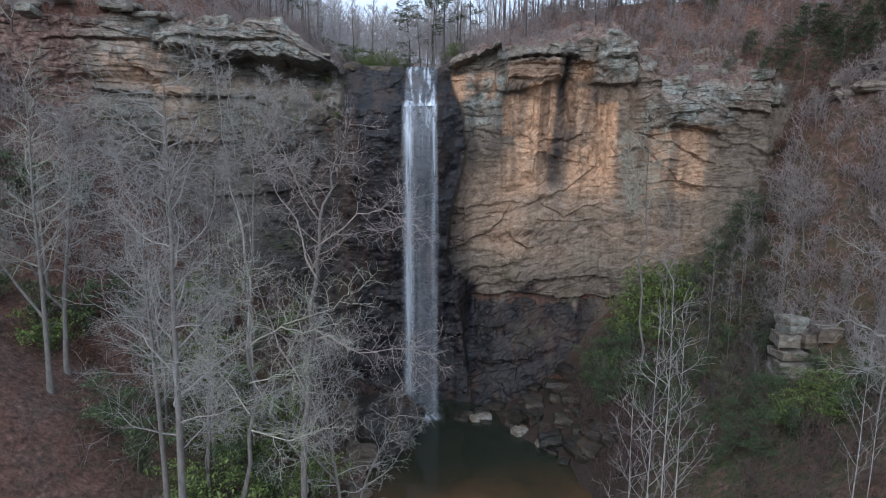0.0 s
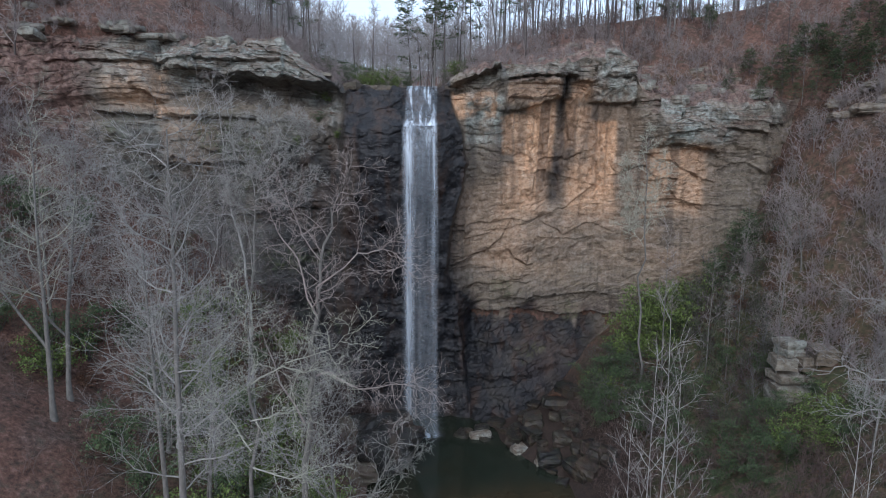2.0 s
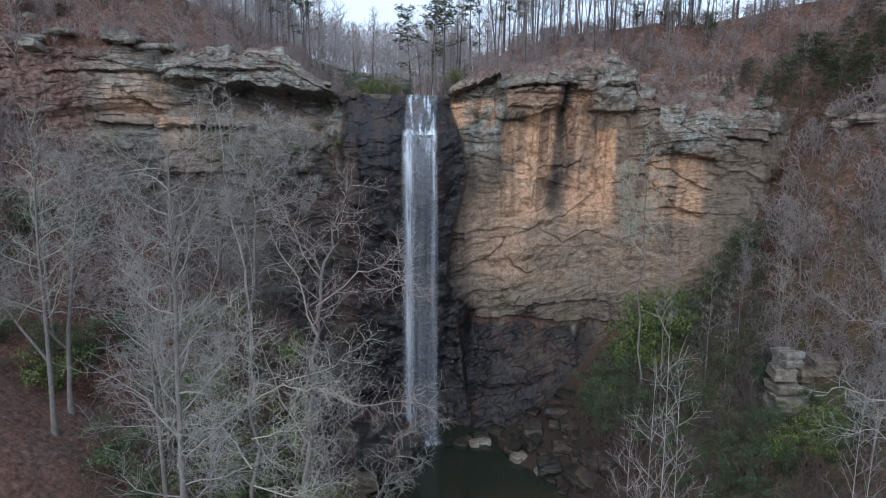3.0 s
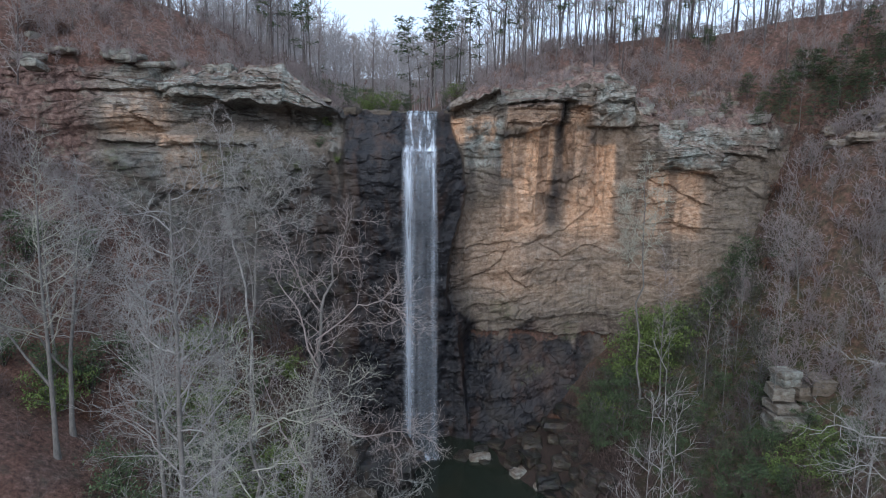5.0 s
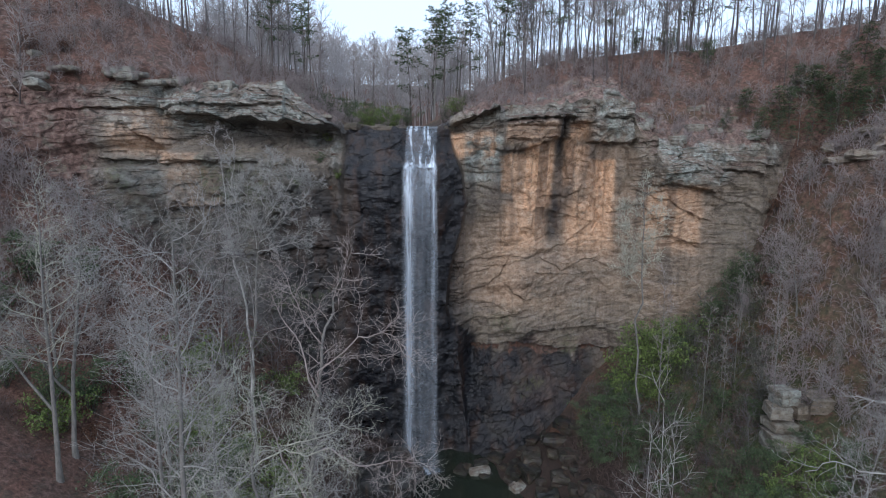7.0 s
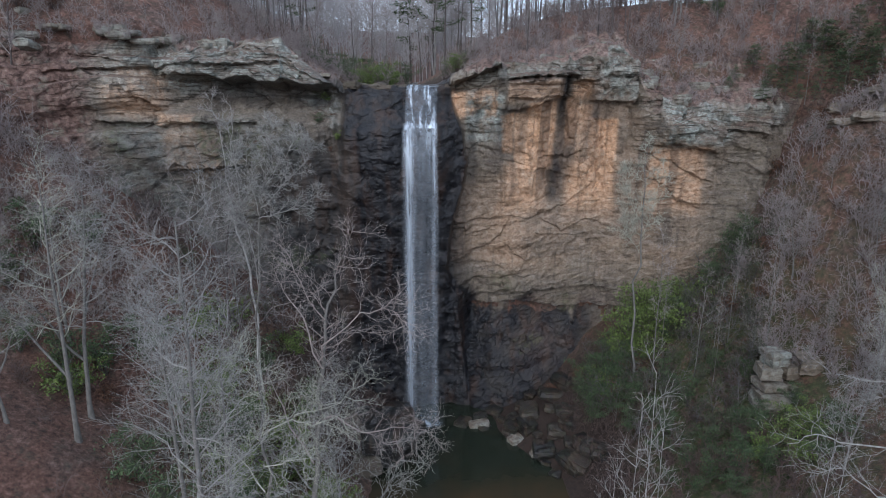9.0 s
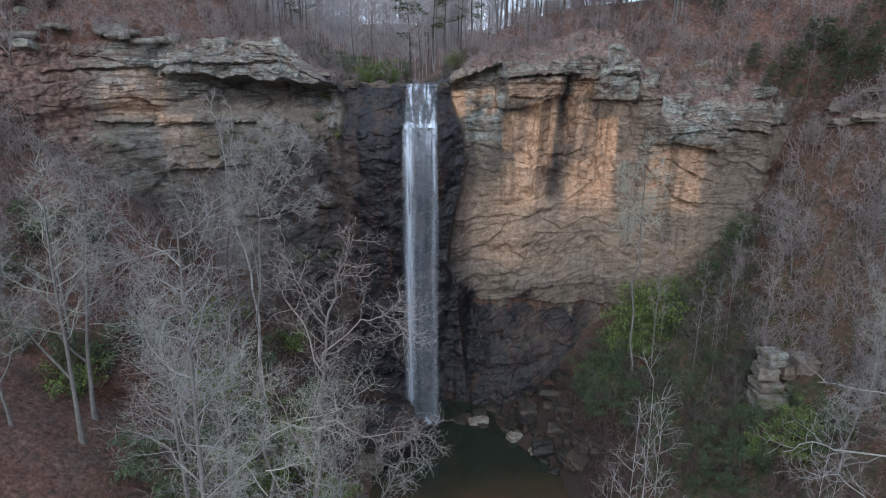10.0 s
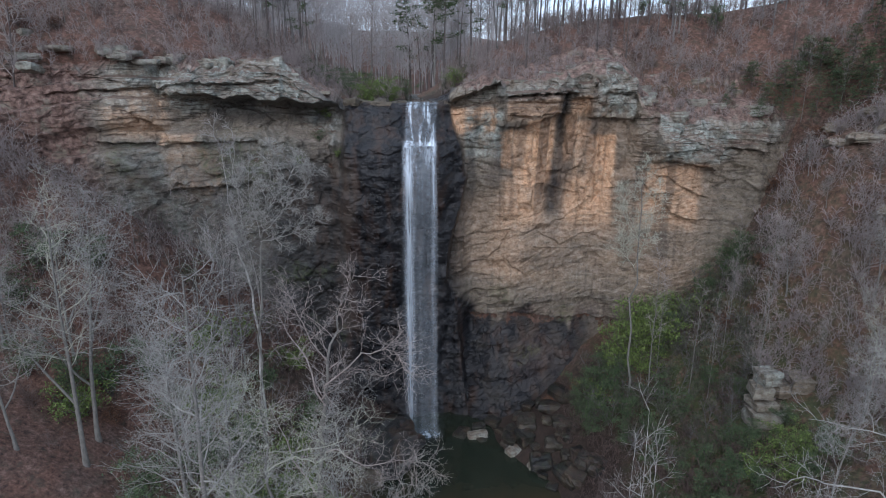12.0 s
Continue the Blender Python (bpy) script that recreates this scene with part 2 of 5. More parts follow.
def leaf_material(name, dark, light, gloss=0.7):
    m, n, l, b = material(name)
    geo = n.new("ShaderNodeNewGeometry")
    big = noise_node(n, l, 0.5, 3, 0.6)
    f = math_node(n, l, "ADD", math_node(n, l, "MULTIPLY", geo.outputs["Random Per Island"], 0.6), math_node(n, l, "MULTIPLY", big, 0.5))
    l.new(ramp(n, l, f, [(0.2, dark), (0.85, light)]), b.inputs["Base Color"])
    b.inputs["Roughness"].default_value = gloss
    b.inputs["Specular IOR Level"].default_value = 0.2
    return m


def pool_material():
    m, n, l, b = material("silty_water")
    tc = n.new("ShaderNodeTexCoord")
    sep = n.new("ShaderNodeSeparateXYZ")
    l.new(tc.outputs["Object"], sep.inputs[0])
    big = noise_node(n, l, 0.12, 3, 0.6)
    mr = n.new("ShaderNodeMapRange")
    mr.inputs["From Min"].default_value, mr.inputs["From Max"].default_value = 76.0, 60.0
    l.new(sep.outputs["Y"], mr.inputs["Value"])
    f = math_node(n, l, "ADD", math_node(n, l, "MULTIPLY", mr.outputs[0], 0.75), math_node(n, l, "MULTIPLY", math_node(n, l, "SUBTRACT", big, 0.25), 0.6))
    l.new(ramp(n, l, f, [(0.15, (0.018, 0.024, 0.017)), (0.5, (0.045, 0.034, 0.02)), (0.9, (0.14, 0.075, 0.04))]), b.inputs["Base Color"])
    b.inputs["Roughness"].default_value = 0.12
    bump(n, l, b, noise_node(n, l, 1.2, 3, 0.5), 0.12, 0.1)
    return m


def fall_material():
    m, n, l, b = material("falling_water")
    s1 = noise_node(n, l, 1.0, 4, 0.6, (2.6, 2.6, 0.03))
    s2 = noise_node(n, l, 1.0, 3, 0.6, (0.8, 0.8, 0.05))
    b.inputs["Base Color"].default_value = (0.70, 0.80, 0.92, 1)
    b.inputs["Roughness"].default_value = 0.6
    body = attribute(n, "body")
    f = math_node(n, l, "ADD", math_node(n, l, "MULTIPLY", s1, 0.6), math_node(n, l, "MULTIPLY", s2, 0.4))
    f = ramp(n, l, f, [(0.36, (0.10, 0.10, 0.10)), (0.64, (1, 1, 1))])
    l.new(math_node(n, l, "MULTIPLY", f, body), b.inputs["Alpha"])
    return m


ROCK = rock_material()
GROUND = ground_material()
BARK_GREY = bark_material("grey_bark", (0.09, 0.086, 0.080), (0.22, 0.212, 0.20))
BARK_PALE = bark_material("pale_bark", (0.17, 0.165, 0.16), (0.36, 0.355, 0.345), (0.46, 0.455, 0.44))
BARK_BROWN = bark_material("brown_bark", (0.045, 0.038, 0.037), (0.12, 0.10, 0.095))
TWIG_GREY = bark_material("grey_twigs", (0.185, 0.181, 0.172), (0.385, 0.379, 0.360))
TWIG_PALE = bark_material("pale_twigs", (0.26, 0.262, 0.215), (0.50, 0.505, 0.42))
TWIG_BROWN = bark_material("brown_twigs", (0.19, 0.16, 0.15), (0.38, 0.328, 0.31))
TWIG_DULL = bark_material("dull_twigs", (0.19, 0.168, 0.160), (0.36, 0.322, 0.308))
# dark ridge twigs; below the cliff this tone stands in for shade
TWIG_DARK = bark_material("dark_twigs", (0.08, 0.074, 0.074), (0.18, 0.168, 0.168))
BRUSH = bark_material("brush_twigs", (0.16, 0.134, 0.130), (0.35, 0.302, 0.294))
# darker brush: on the left slope the woods' shade is in this colour
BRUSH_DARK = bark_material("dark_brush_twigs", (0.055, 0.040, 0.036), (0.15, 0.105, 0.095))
# twigs of the far woods, paled to paint in the aerial haze
HAZE_TWIG = bark_material("hazed_distant_twigs", (0.28, 0.266, 0.272), (0.47, 0.452, 0.46))
LEAF_GREEN = leaf_material("evergreen_leaves", (0.048, 0.072, 0.026), (0.180, 0.240, 0.074))
LEAF_DARK = leaf_material("dark_evergreen_leaves", (0.028, 0.046, 0.026), (0.105, 0.148, 0.072))
LEAF_DULL = leaf_material("dull_evergreen_leaves", (0.040, 0.050, 0.034), (0.125, 0.140, 0.085))
LEAF_DEAD = leaf_material("withered_leaves", (0.07, 0.038, 0.026), (0.20, 0.115, 0.08), 0.9)
NEEDLES = leaf_material("pine_needles", (0.022, 0.040, 0.018), (0.085, 0.125, 0.050))
POOL = pool_material()
FALL = fall_material()


# ---- building helpers ----
def fast_mesh(name, verts, quads, mat, smooth_faces=True):
    """A mesh from arrays: faces of equal size."""
    verts = np.asarray(verts, np.float32)
    quads = np.asarray(quads, np.int32)
    size = quads.shape[1]
    me = bpy.data.meshes.new(name)
    me.vertices.add(len(verts))
    me.vertices.foreach_set("co", verts.ravel())
    me.loops.add(quads.size)
    me.loops.foreach_set("vertex_index", quads.ravel())
    me.polygons.add(len(quads))
    me.polygons.foreach_set("loop_start", np.arange(0, quads.size, size, dtype=np.int32))
    me.polygons.foreach_set("loop_total", np.full(len(quads), size, np.int32))
    me.polygons.foreach_set("use_smooth", np.full(len(quads), smooth_faces))
    me.materials.append(mat)
    me.update(calc_edges=True)
    me.validate()
    return me


def grid_faces(nx, ny):
    i = np.arange(nx - 1)[:, None] * ny + np.arange(ny - 1)[None, :]
    i = i.ravel()
    return np.stack([i, i + ny, i + ny + 1, i + 1], 1)


def add_values(me, name, values):
    a = me.attributes.new(name, "FLOAT", "POINT")
    a.data.foreach_set("value", np.asarray(values, np.float32))


def empty(name, m=None):
    ob = new(name)
    ob.empty_display_size = 0.5
    if m is not None:
        ob.matrix_world = m
    return ob


def part(name, me, parent, label=""):
    ob = new(name, me)
    ob.parent = parent
    if label:
        tagged(ob, label)
    return ob


# ---- ground ----
def build_ground():
    def spread(near_lo, near_hi, step, far_lo, far_hi):
        mid = np.arange(near_lo, near_hi + step / 2, step)
        out = step * 1.18 ** np.arange(1, 40)
        hi = near_hi + np.cumsum(out)
        lo = near_lo - np.cumsum(out)
        hi, lo = hi[hi < far_hi], lo[lo > far_lo][::-1]
        return np.concatenate([[far_lo], lo, mid, hi, [far_hi]])
    xs = spread(-85, 90, 1.0, -1500, 1500)
    ys = spread(18, 150, 1.0, -1500, 1800)
    X, Y = np.meshgrid(xs, ys, indexing="ij")
    Z = land(X, Y)
    fade = smooth(0, 3, np.abs(Y - cliff_y(X) - 6.5))
    Z = Z + 0.35 * fbm(X / 2.5, Y / 2.5, 0, 31) * fade
    me = fast_mesh("ground", np.stack([X.ravel(), Y.ravel(), Z.ravel()], 1), grid_faces(len(xs), len(ys)), GROUND)
    green = 1.3 * np.exp(-(((X - 38) / 18) ** 2 + ((Y - 70) / 24) ** 2)) + 0.8 * np.exp(-(((X + 22) / 10) ** 2 + ((Y - 62) / 16) ** 2))
    green += 0.7 * np.exp(-(((X + 9) / 12) ** 2 + ((Y - 108) / 8) ** 2))
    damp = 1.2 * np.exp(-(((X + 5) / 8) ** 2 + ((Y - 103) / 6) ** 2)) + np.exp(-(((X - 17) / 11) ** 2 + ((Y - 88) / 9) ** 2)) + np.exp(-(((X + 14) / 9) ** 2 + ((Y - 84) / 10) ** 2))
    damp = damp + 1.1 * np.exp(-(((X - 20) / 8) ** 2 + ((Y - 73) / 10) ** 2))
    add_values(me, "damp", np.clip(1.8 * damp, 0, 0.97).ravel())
    add_values(me, "green", np.clip(green, 0, 1).ravel())
    return tagged(new("ground", me), "steep wooded slopes covered with russet leaf litter", "ground", kind="structure")


build_ground()


# ---- cliff ----
def ragged_lines(x, z):
    """Unevenness shared by the edges of all beds and blocks."""
    return (0.35 * vnoise(x / 1.7, 0, 3, 91) + 0.12 * vnoise(x / 0.5, 0, 3, 92), 0.75 + 0.35 * vnoise(x / 3.1, z / 9, 3, 93),
            0.18 * vnoise(x / 0.9, 0, 3, 94), 0.25 * vnoise(z / 1.1, 0, 1, 98))


def ledge(x, z, rag, line, out, under, x0, x1, high=2.2, deep=1.6):
    """A bed that juts out above a line across the face and is undercut below it."""
    d = z - np.interp(x, [p[0] for p in line], [p[1] for p in line]) - rag[0]
    fade = smooth(x0, x0 + 1.2, x) * (1 - smooth(x1 - 1.2, x1, x)) * rag[1]
    up = smooth(-0.12, 0.12, d)
    return fade * (out * up * np.exp(-np.clip(d, 0, 50) / high) - under * (1 - up) * np.exp(np.clip(d, -50, 0) / deep))


def bed_steps(x, z, thick, along, seed):
    """Stacked beds of uneven jut: each bed keeps its own stand-off along the face, and its edges are rounded back."""
    u = z / thick
    i = np.floor(u)
    f = u - i
    return vnoise(x / along, i * 3.7, 0.5, seed) - 0.12 * np.abs(2 * f - 1) ** 5


def overhang(x, z, rag, x0, x1, foot, head, out, lip=0.5):
    """A block that stands out between two lines across the face, cut off sharply below."""
    lo = np.interp(x, [p[0] for p in foot], [p[1] for p in foot]) + rag[2]
    hi = np.interp(x, [p[0] for p in head], [p[1] for p in head]) - rag[2]
    wide = smooth(x0 - 0.15, x0 + 0.3, x + rag[3]) * (1 - smooth(x1 - 0.3, x1 + 0.15, x - rag[3]))
    return out * wide * smooth(lo - 0.1, lo + 0.1, z) * (1 - smooth(hi - lip, hi + 0.1, z))


def cliff_offset(x, z):
    """How far the rock stands out (towards the valley) from the line of the rim."""
    rag = ragged_lines(x, z)
    zt = top_z(x)
    h = zt - z
    warp = 1.3 * fbm(x / 11, z / 11, 0, 41) + 0.35 * vnoise(x / 3.2, z / 2.5, 2, 44)
    dip = np.where(x > 4, 0.26 * (x - 10) * smooth(44, 36, z), 0.04 * x - 0.22 * (x + 30) * smooth(-36, -31, x) * smooth(57, 59, z))
    zz = z - dip + warp
    right = smooth(2.5, 6, x) * (1 - smooth(46, 58, x))
    left = 1 - smooth(-20, -16, x)
    prof_r = np.interp(h, [-2, 0, 4, 5, 7, 10, 22, 32, 40, 43, 46, 52, 57, 64], [0.2, 0.4, 0.2, -0.2, -1.2, -1.8, -2.6, -3.8, -4.2, -5.4, -5.6, -3.0, 1.0, 4.0])
    lip = np.interp(x, [-44, -36, -30, -24, -17], [60.8, 60.6, 60.2, 59.5, 59.2]) + 0.45 * vnoise(x / 3.1, 0, 0, 38) + 0.25 * vnoise(x / 1.2, 0, 0, 39)
    hd = np.where(z > lip, 6.2 * (zt - z) / np.maximum(zt - lip, 0.8), 6.2 + lip - z)
    dome = np.interp(hd, [-2, 0, 1.5, 3.5, 6.2, 7.0, 9, 11, 12.5, 20, 30, 60], [-2.6, -1.4, 0.0, 1.2, 1.9, -3.6, -3.9, -2.2, 0.3, -0.6, -1.2, 2.0])
    steps = np.interp(h, [-2, 0, 1.6, 2.0, 4.6, 5.0, 8.5, 9.5, 12, 12.5, 20, 30, 60], [-5.5, -4.6, -4.2, -2.4, -2.0, -0.4, -0.2, -1.2, -1.0, 0.5, -0.4, -1.2, 2.0])
    k = smooth(-44, -39, x + 1.5 * vnoise(z / 3, 0, 0, 42))
    prof_l = dome * k + steps * (1 - k) - 1.6 * np.exp(-((x + 43.4 + 0.2 * (z - 60)) / 0.5) ** 2) * smooth(56, 58, z)
    prof_m = np.interp(h, [-2, 0, 1.2, 3, 4.5, 6.5, 9, 14, 24, 40, 54, 64], [0.0, 0.2, 0.5, 0.9, 2.0, 3.3, 3.7, 3.5, 2.2, 0.8, 0.4, 3.0]) + np.clip(1.1 - 1.9 * ((x + 6.0) / 10.0) ** 2, -1.6, 1.1) * smooth(24, 34, z)
    lim = np.interp(z, [0, 20, 27, 33, 40, 44, 47, 52, 56, 60], [5, 3, 0.6, 1.2, 2.6, 4.0, 4.1, 3.2, 1.9, 1.0]) + 0.25 * vnoise(z / 1.6, 0, 1, 43)
    edge = smooth(lim + 0.3, lim - 0.3, x)
    off = prof_r * right * (1 - edge * (1 - left)) + prof_l * left + prof_m * np.clip(1 - left, 0, 1) * edge
    # beds: strong in the caprock, the dome of the bluff and the tilted lower wall, faint on the wet buttress and the ochre panels
    smooth_wall = smooth(9.5, 11, x) * (1 - smooth(31, 34, x)) * smooth(39, 43, z) * smooth(5, 6.5, h)
    wetrock = edge * (1 - left)
    calm = np.clip(0.97 * wetrock + 0.8 * smooth_wall, 0, 0.97)
    tilted = right * smooth(23, 26, z) * smooth(46, 41, z) * (1 - edge)
    strength = (1 - calm) * np.clip(0.75 + 0.7 * vnoise(x / 12, z / 7, 2, 53), 0.15, 1.3) * (1 - 0.45 * left * smooth(10, 13, h) - 0.45 * smooth(-40, -46, x) - 0.35 * tilted * smooth(14, 20, x))
    caps = smooth(9, 6.5, h)
    patchy = np.clip(0.35 + 1.4 * vnoise(x / 4.5, z / 2.2, 4, 45), 0, 1) * (1 - caps) + caps
    off = off + strength * ((0.55 - 0.30 * tilted) * bed_steps(x, zz, 1.9, 9, 51) + patchy * 0.30 * bed_steps(x, zz + 0.4 + 0.3 * vnoise(x / 2, z, 0, 46), 0.85, 3.2, 52))
    c5, _ = cells((x + 0.6 * vnoise(x / 1.2, z / 1.2, 0, 47)) / 1.5, (zz + 0.5 * vnoise(x / 1.2, z / 1.2, 9, 48)) / 0.8, 49)
    off = off + (0.30 - 0.12 * tilted) * (c5 - 0.5) * (1 - 0.8 * wetrock)
    # broken blocks
    c, _ = cells((x + 2.0 * vnoise(x / 5, z / 5, 0, 55)) / 7.5, (zz + 1.6 * vnoise(x / 5, z / 5, 9, 56)) / 4.6, 57)
    c2, _ = cells((x + 0.9 * vnoise(x / 2, z / 2, 0, 58)) / 2.3, (zz + 0.6 * vnoise(x / 2, z / 2, 9, 59)) / 1.3, 60)
    off = off + (0.9 - 0.6 * right) * (c - 0.5) * (1 - 0.95 * wetrock) + wetrock * (0.7 * fbm(x / 3.0, z / 2.8, 8, 50, 5) + 0.3 * vnoise(x / 1.3, z / 7, 3, 40) + 0.2 * (c2 - 0.5))
    off = off + (0.34 + 0.4 * right * smooth(7, 5, h) + 0.25 * left - 0.16 * tilted) * (c2 - 0.5) * (1 - calm)
    crag = smooth(22, 26, x) * smooth(9.5, 6, h) + smooth(33, 37, x) * smooth(36, 42, z)
    c3, _ = cells((x + 0.8 * vnoise(x / 2, z / 2, 3, 67)) / 5.2, (z + 0.9 * vnoise(x / 3, z / 3, 6, 68)) / 2.6, 69)
    off = off + np.clip(crag, 0, 1) * 1.2 * (c3 - 0.5)
    # upright ribs and scalloped spalls where water has run down the ochre wall
    c4, gap4 = cells((x + 0.5 * vnoise(x / 1.5, z / 2, 3, 75)) / 2.6, (z + 1.2 * vnoise(x / 2, z / 2, 6, 76)) / 5.2, 79)
    off = off + smooth_wall * (0.5 * np.tanh(2 * vnoise(x / 1.9, z / 16, 1, 64)) + 0.22 * vnoise(x / 0.8, z / 5, 2, 66) + 0.9 * (c4 - 0.5) * smooth(0, 0.12, gap4) + 0.22 * bed_steps(x, z + 1.2 * vnoise(x / 2.5, 0, 0, 80), 3.1, 2.0, 81))
    # a deep groove down the ochre wall that carries the main seepage
    off = off - 1.1 * np.exp(-((x - 20.6 + 0.08 * np.clip(50 - z, 0, 12)) / 1.0) ** 2) * smooth(38, 42, z) * smooth(62, 60, z)
    # the slab that climbs from the lip of the falls, with a hollow under it, and the rib that ends it
    off = off + overhang(x, z, rag, 1.2, 9.6, [(0, 58.9), (4, 60.4), (9.5, 62.4)], [(0, 60.2), (4, 61.8), (9.5, 63.6)], 1.9)
    off = off - overhang(x, z, rag, 2.0, 9.2, [(0, 58.0), (9.5, 59.2)], [(0, 59.2), (4, 60.5), (9.5, 62.4)], 1.3, 0.2)
    off = off + overhang(x, z, rag, 9.0, 10.7, [(9, 55.6), (10.7, 55.2)], [(9, 63.0), (10.7, 63.0)], 1.1)
    # the brown block over the panels, in two beds
    off = off + overhang(x, z, rag, 10.7, 20.6, [(10.5, 55.0), (14, 55.4), (19, 57.2), (20.6, 58)], [(10, 60.4), (20.6, 60.9)], 1.7)
    off = off + overhang(x, z, rag, 11.0, 19.2, [(10.5, 57.2), (15, 57.0), (19, 57.6)], [(10, 60.0), (20.6, 60.5)], 0.9)
    off = off + overhang(x, z, rag, 10.6, 22.6, [(10.5, 60.1), (16, 60.6), (22.6, 60.9)], [(10.5, 61.0), (22.6, 61.6)], 2.1, 0.3)
    # the square lichened block and the corner beside it
    off = off + overhang(x, z, rag, 25.4, 32.2, [(25, 57.0), (32.4, 56.5)], [(25, 64.4), (32.4, 64.2)], 1.6)
    off = off + overhang(x, z, rag, 22.6, 25.6, [(22, 60.0), (26, 60.2)], [(22, 62.6), (26, 62.8)], 1.4)
    off = off + overhang(x, z, rag, 27.0, 32.6, [(26, 61.0), (33, 60.6)], [(26, 63.0), (33, 62.6)], 0.7)
    # the tilted lichened slab further along
    off = off + overhang(x, z, rag, 36.2, 46.5, [(36, 49.4), (40, 49.6), (46, 48.4)], [(36, 55.2), (40, 55.6), (46, 53.6)], 1.5, 2.6)
    off = off + overhang(x, z, rag, 46.0, 54.0, [(46, 52.4), (54, 51.4)], [(46, 55.0), (54, 54.0)], 1.3)
    # tilted beds and the arched spall of the lower wall
    off = off + ledge(x, z, rag, [(-1, 27.6), (7, 30.2), (10.5, 33.0), (12, 35.6)], 0.7, 0.45, -0.5, 12.4, 1.6, 1.0)
    off = off + ledge(x, z, rag, [(4, 35.5), (11, 36.3), (16, 36.2), (22, 38.6), (27, 42.4)], 0.4, 0.2, 3.5, 28, 1.4, 1.0)
    off = off + ledge(x, z, rag, [(11.6, 31.0), (13.0, 29.2), (15.2, 28.2), (16.8, 28.0)], 0.7, 1.0, 11.6, 17.0, 1.4, 1.0)
    off = off + ledge(x, z, rag, [(17, 36.4), (22, 33.6), (26, 35.6), (31, 34.5)], 0.45, 0.12, 17, 32, 1.6, 1.0)
    off = off - 0.9 * np.exp(-((x - 9.8) / 2.6) ** 2 - ((z - 29.2) / 1.6) ** 2)
    off = off + 0.9 * np.exp(-((x - 16.0) / 4.2) ** 2 - ((z - 32.4) / 2.2) ** 2)
    off = off + ledge(x, z, rag, [(28, 44), (35, 46), (41, 40), (47, 39)], 0.45, 0.2, 29, 47, 1.6, 1.2)
    off = off + ledge(x, z, rag, [(33, 48.6), (38, 47.2), (46, 43)], 0.55, 0.25, 33, 47, 1.4, 1.0)
    off = off + ledge(x, z, rag, [(0, 23.0), (8, 24.4), (16, 24.6)], 0.4, 0.3, 0, 17, 1.2, 0.8)
    off = off + ledge(x, z, rag, [(12, 21.4), (22, 22.0), (30, 22.2)], 0.7, 0.8, 12, 31, 1.4, 1.2)
    off = off + ledge(x, z, rag, [(0, 18.2), (10, 18.9), (14, 19.4), (22, 17.8), (34, 18.6)], 0.6, 1.6, 0, 35, 1.4, 2.4)
    off = off + ledge(x, z, rag, [(-0.5, 12.2), (5, 12.7), (11.5, 13.2)], 0.9, 1.0, 0, 12, 1.4, 1.4)
    off = off + ledge(x, z, rag, [(-1.5, 6.2), (12.5, 7.4), (22, 9.5)], 0.63, 0.70, -1, 22, 1.6, 1.6)
    off = off + ledge(x, z, rag, [(4, 49.5), (8, 49.0), (10.5, 48.4)], 0.35, 0.3, 4, 11, 1.2, 0.8)
    off = off + ledge(x, z, rag, [(16, 46.2), (18, 47.4), (22, 47.2), (24, 48.2)], 0.5, 0.45, 16, 25, 1.4, 0.7)
    # beds on the wet buttress: a sloping shelf that the water strikes
    off = off + ledge(x, z, rag, [(-17, 55.0), (-13, 54.2), (-10, 55.2), (-6.5, 57.0)], 0.30, 0.0, -17, -6.3, 1.6, 0.9)
    off = off + ledge(x, z, rag, [(-17, 50.2), (-12, 50.8), (-6, 51.6)], 0.25, 0.0, -17, -6.2, 2.4, 1.2)
    off = off + ledge(x, z, rag, [(-16, 46.6), (-10, 47.2), (-7, 46.4)], 0.2, 0.0, -16, -6.5, 1.6, 1.2)
    off = off - 1.5 * np.exp(-((x + 17.2) / 0.9) ** 2) * smooth(44, 50, z)
    # the bluff: stacked beds
    off = off + ledge(x, z, rag, [(-56, 60.4), (-44, 61.4), (-38, 62.0), (-26, 62.6), (-18, 59.4)], 0.7, 0.6, -57, -18, 0.8, 0.6)
    off = off + ledge(x, z, rag, [(-44.6, 57.0), (-42.4, 55.6), (-40.5, 53.6)], 1.3, 1.4, -45, -39.5, 1.6, 1.6)
    off = off + ledge(x, z, rag, [(-50, 53.6), (-42, 53.2), (-30, 53.6)], 1.2, 0.8, -51, -29, 1.6, 1.2)
    off = off + ledge(x, z, rag, [(-42, 46.4), (-38, 46.2), (-32, 46.8)], 1.2, 1.6, -42.5, -31, 1.6, 1.0)
    off = off + ledge(x, z, rag, [(-36, 38), (-20, 39)], 0.8, 0.8, -38, -18, 1.6, 1.4)
    return off + 0.9 * fbm(x / 10, z / 12, 4, 61, 3) * (1 - 0.4 * calm) + 0.50 * fbm(x / 2.6, z / 1.9, 5, 62, 5) * (1 - 0.2 * calm)


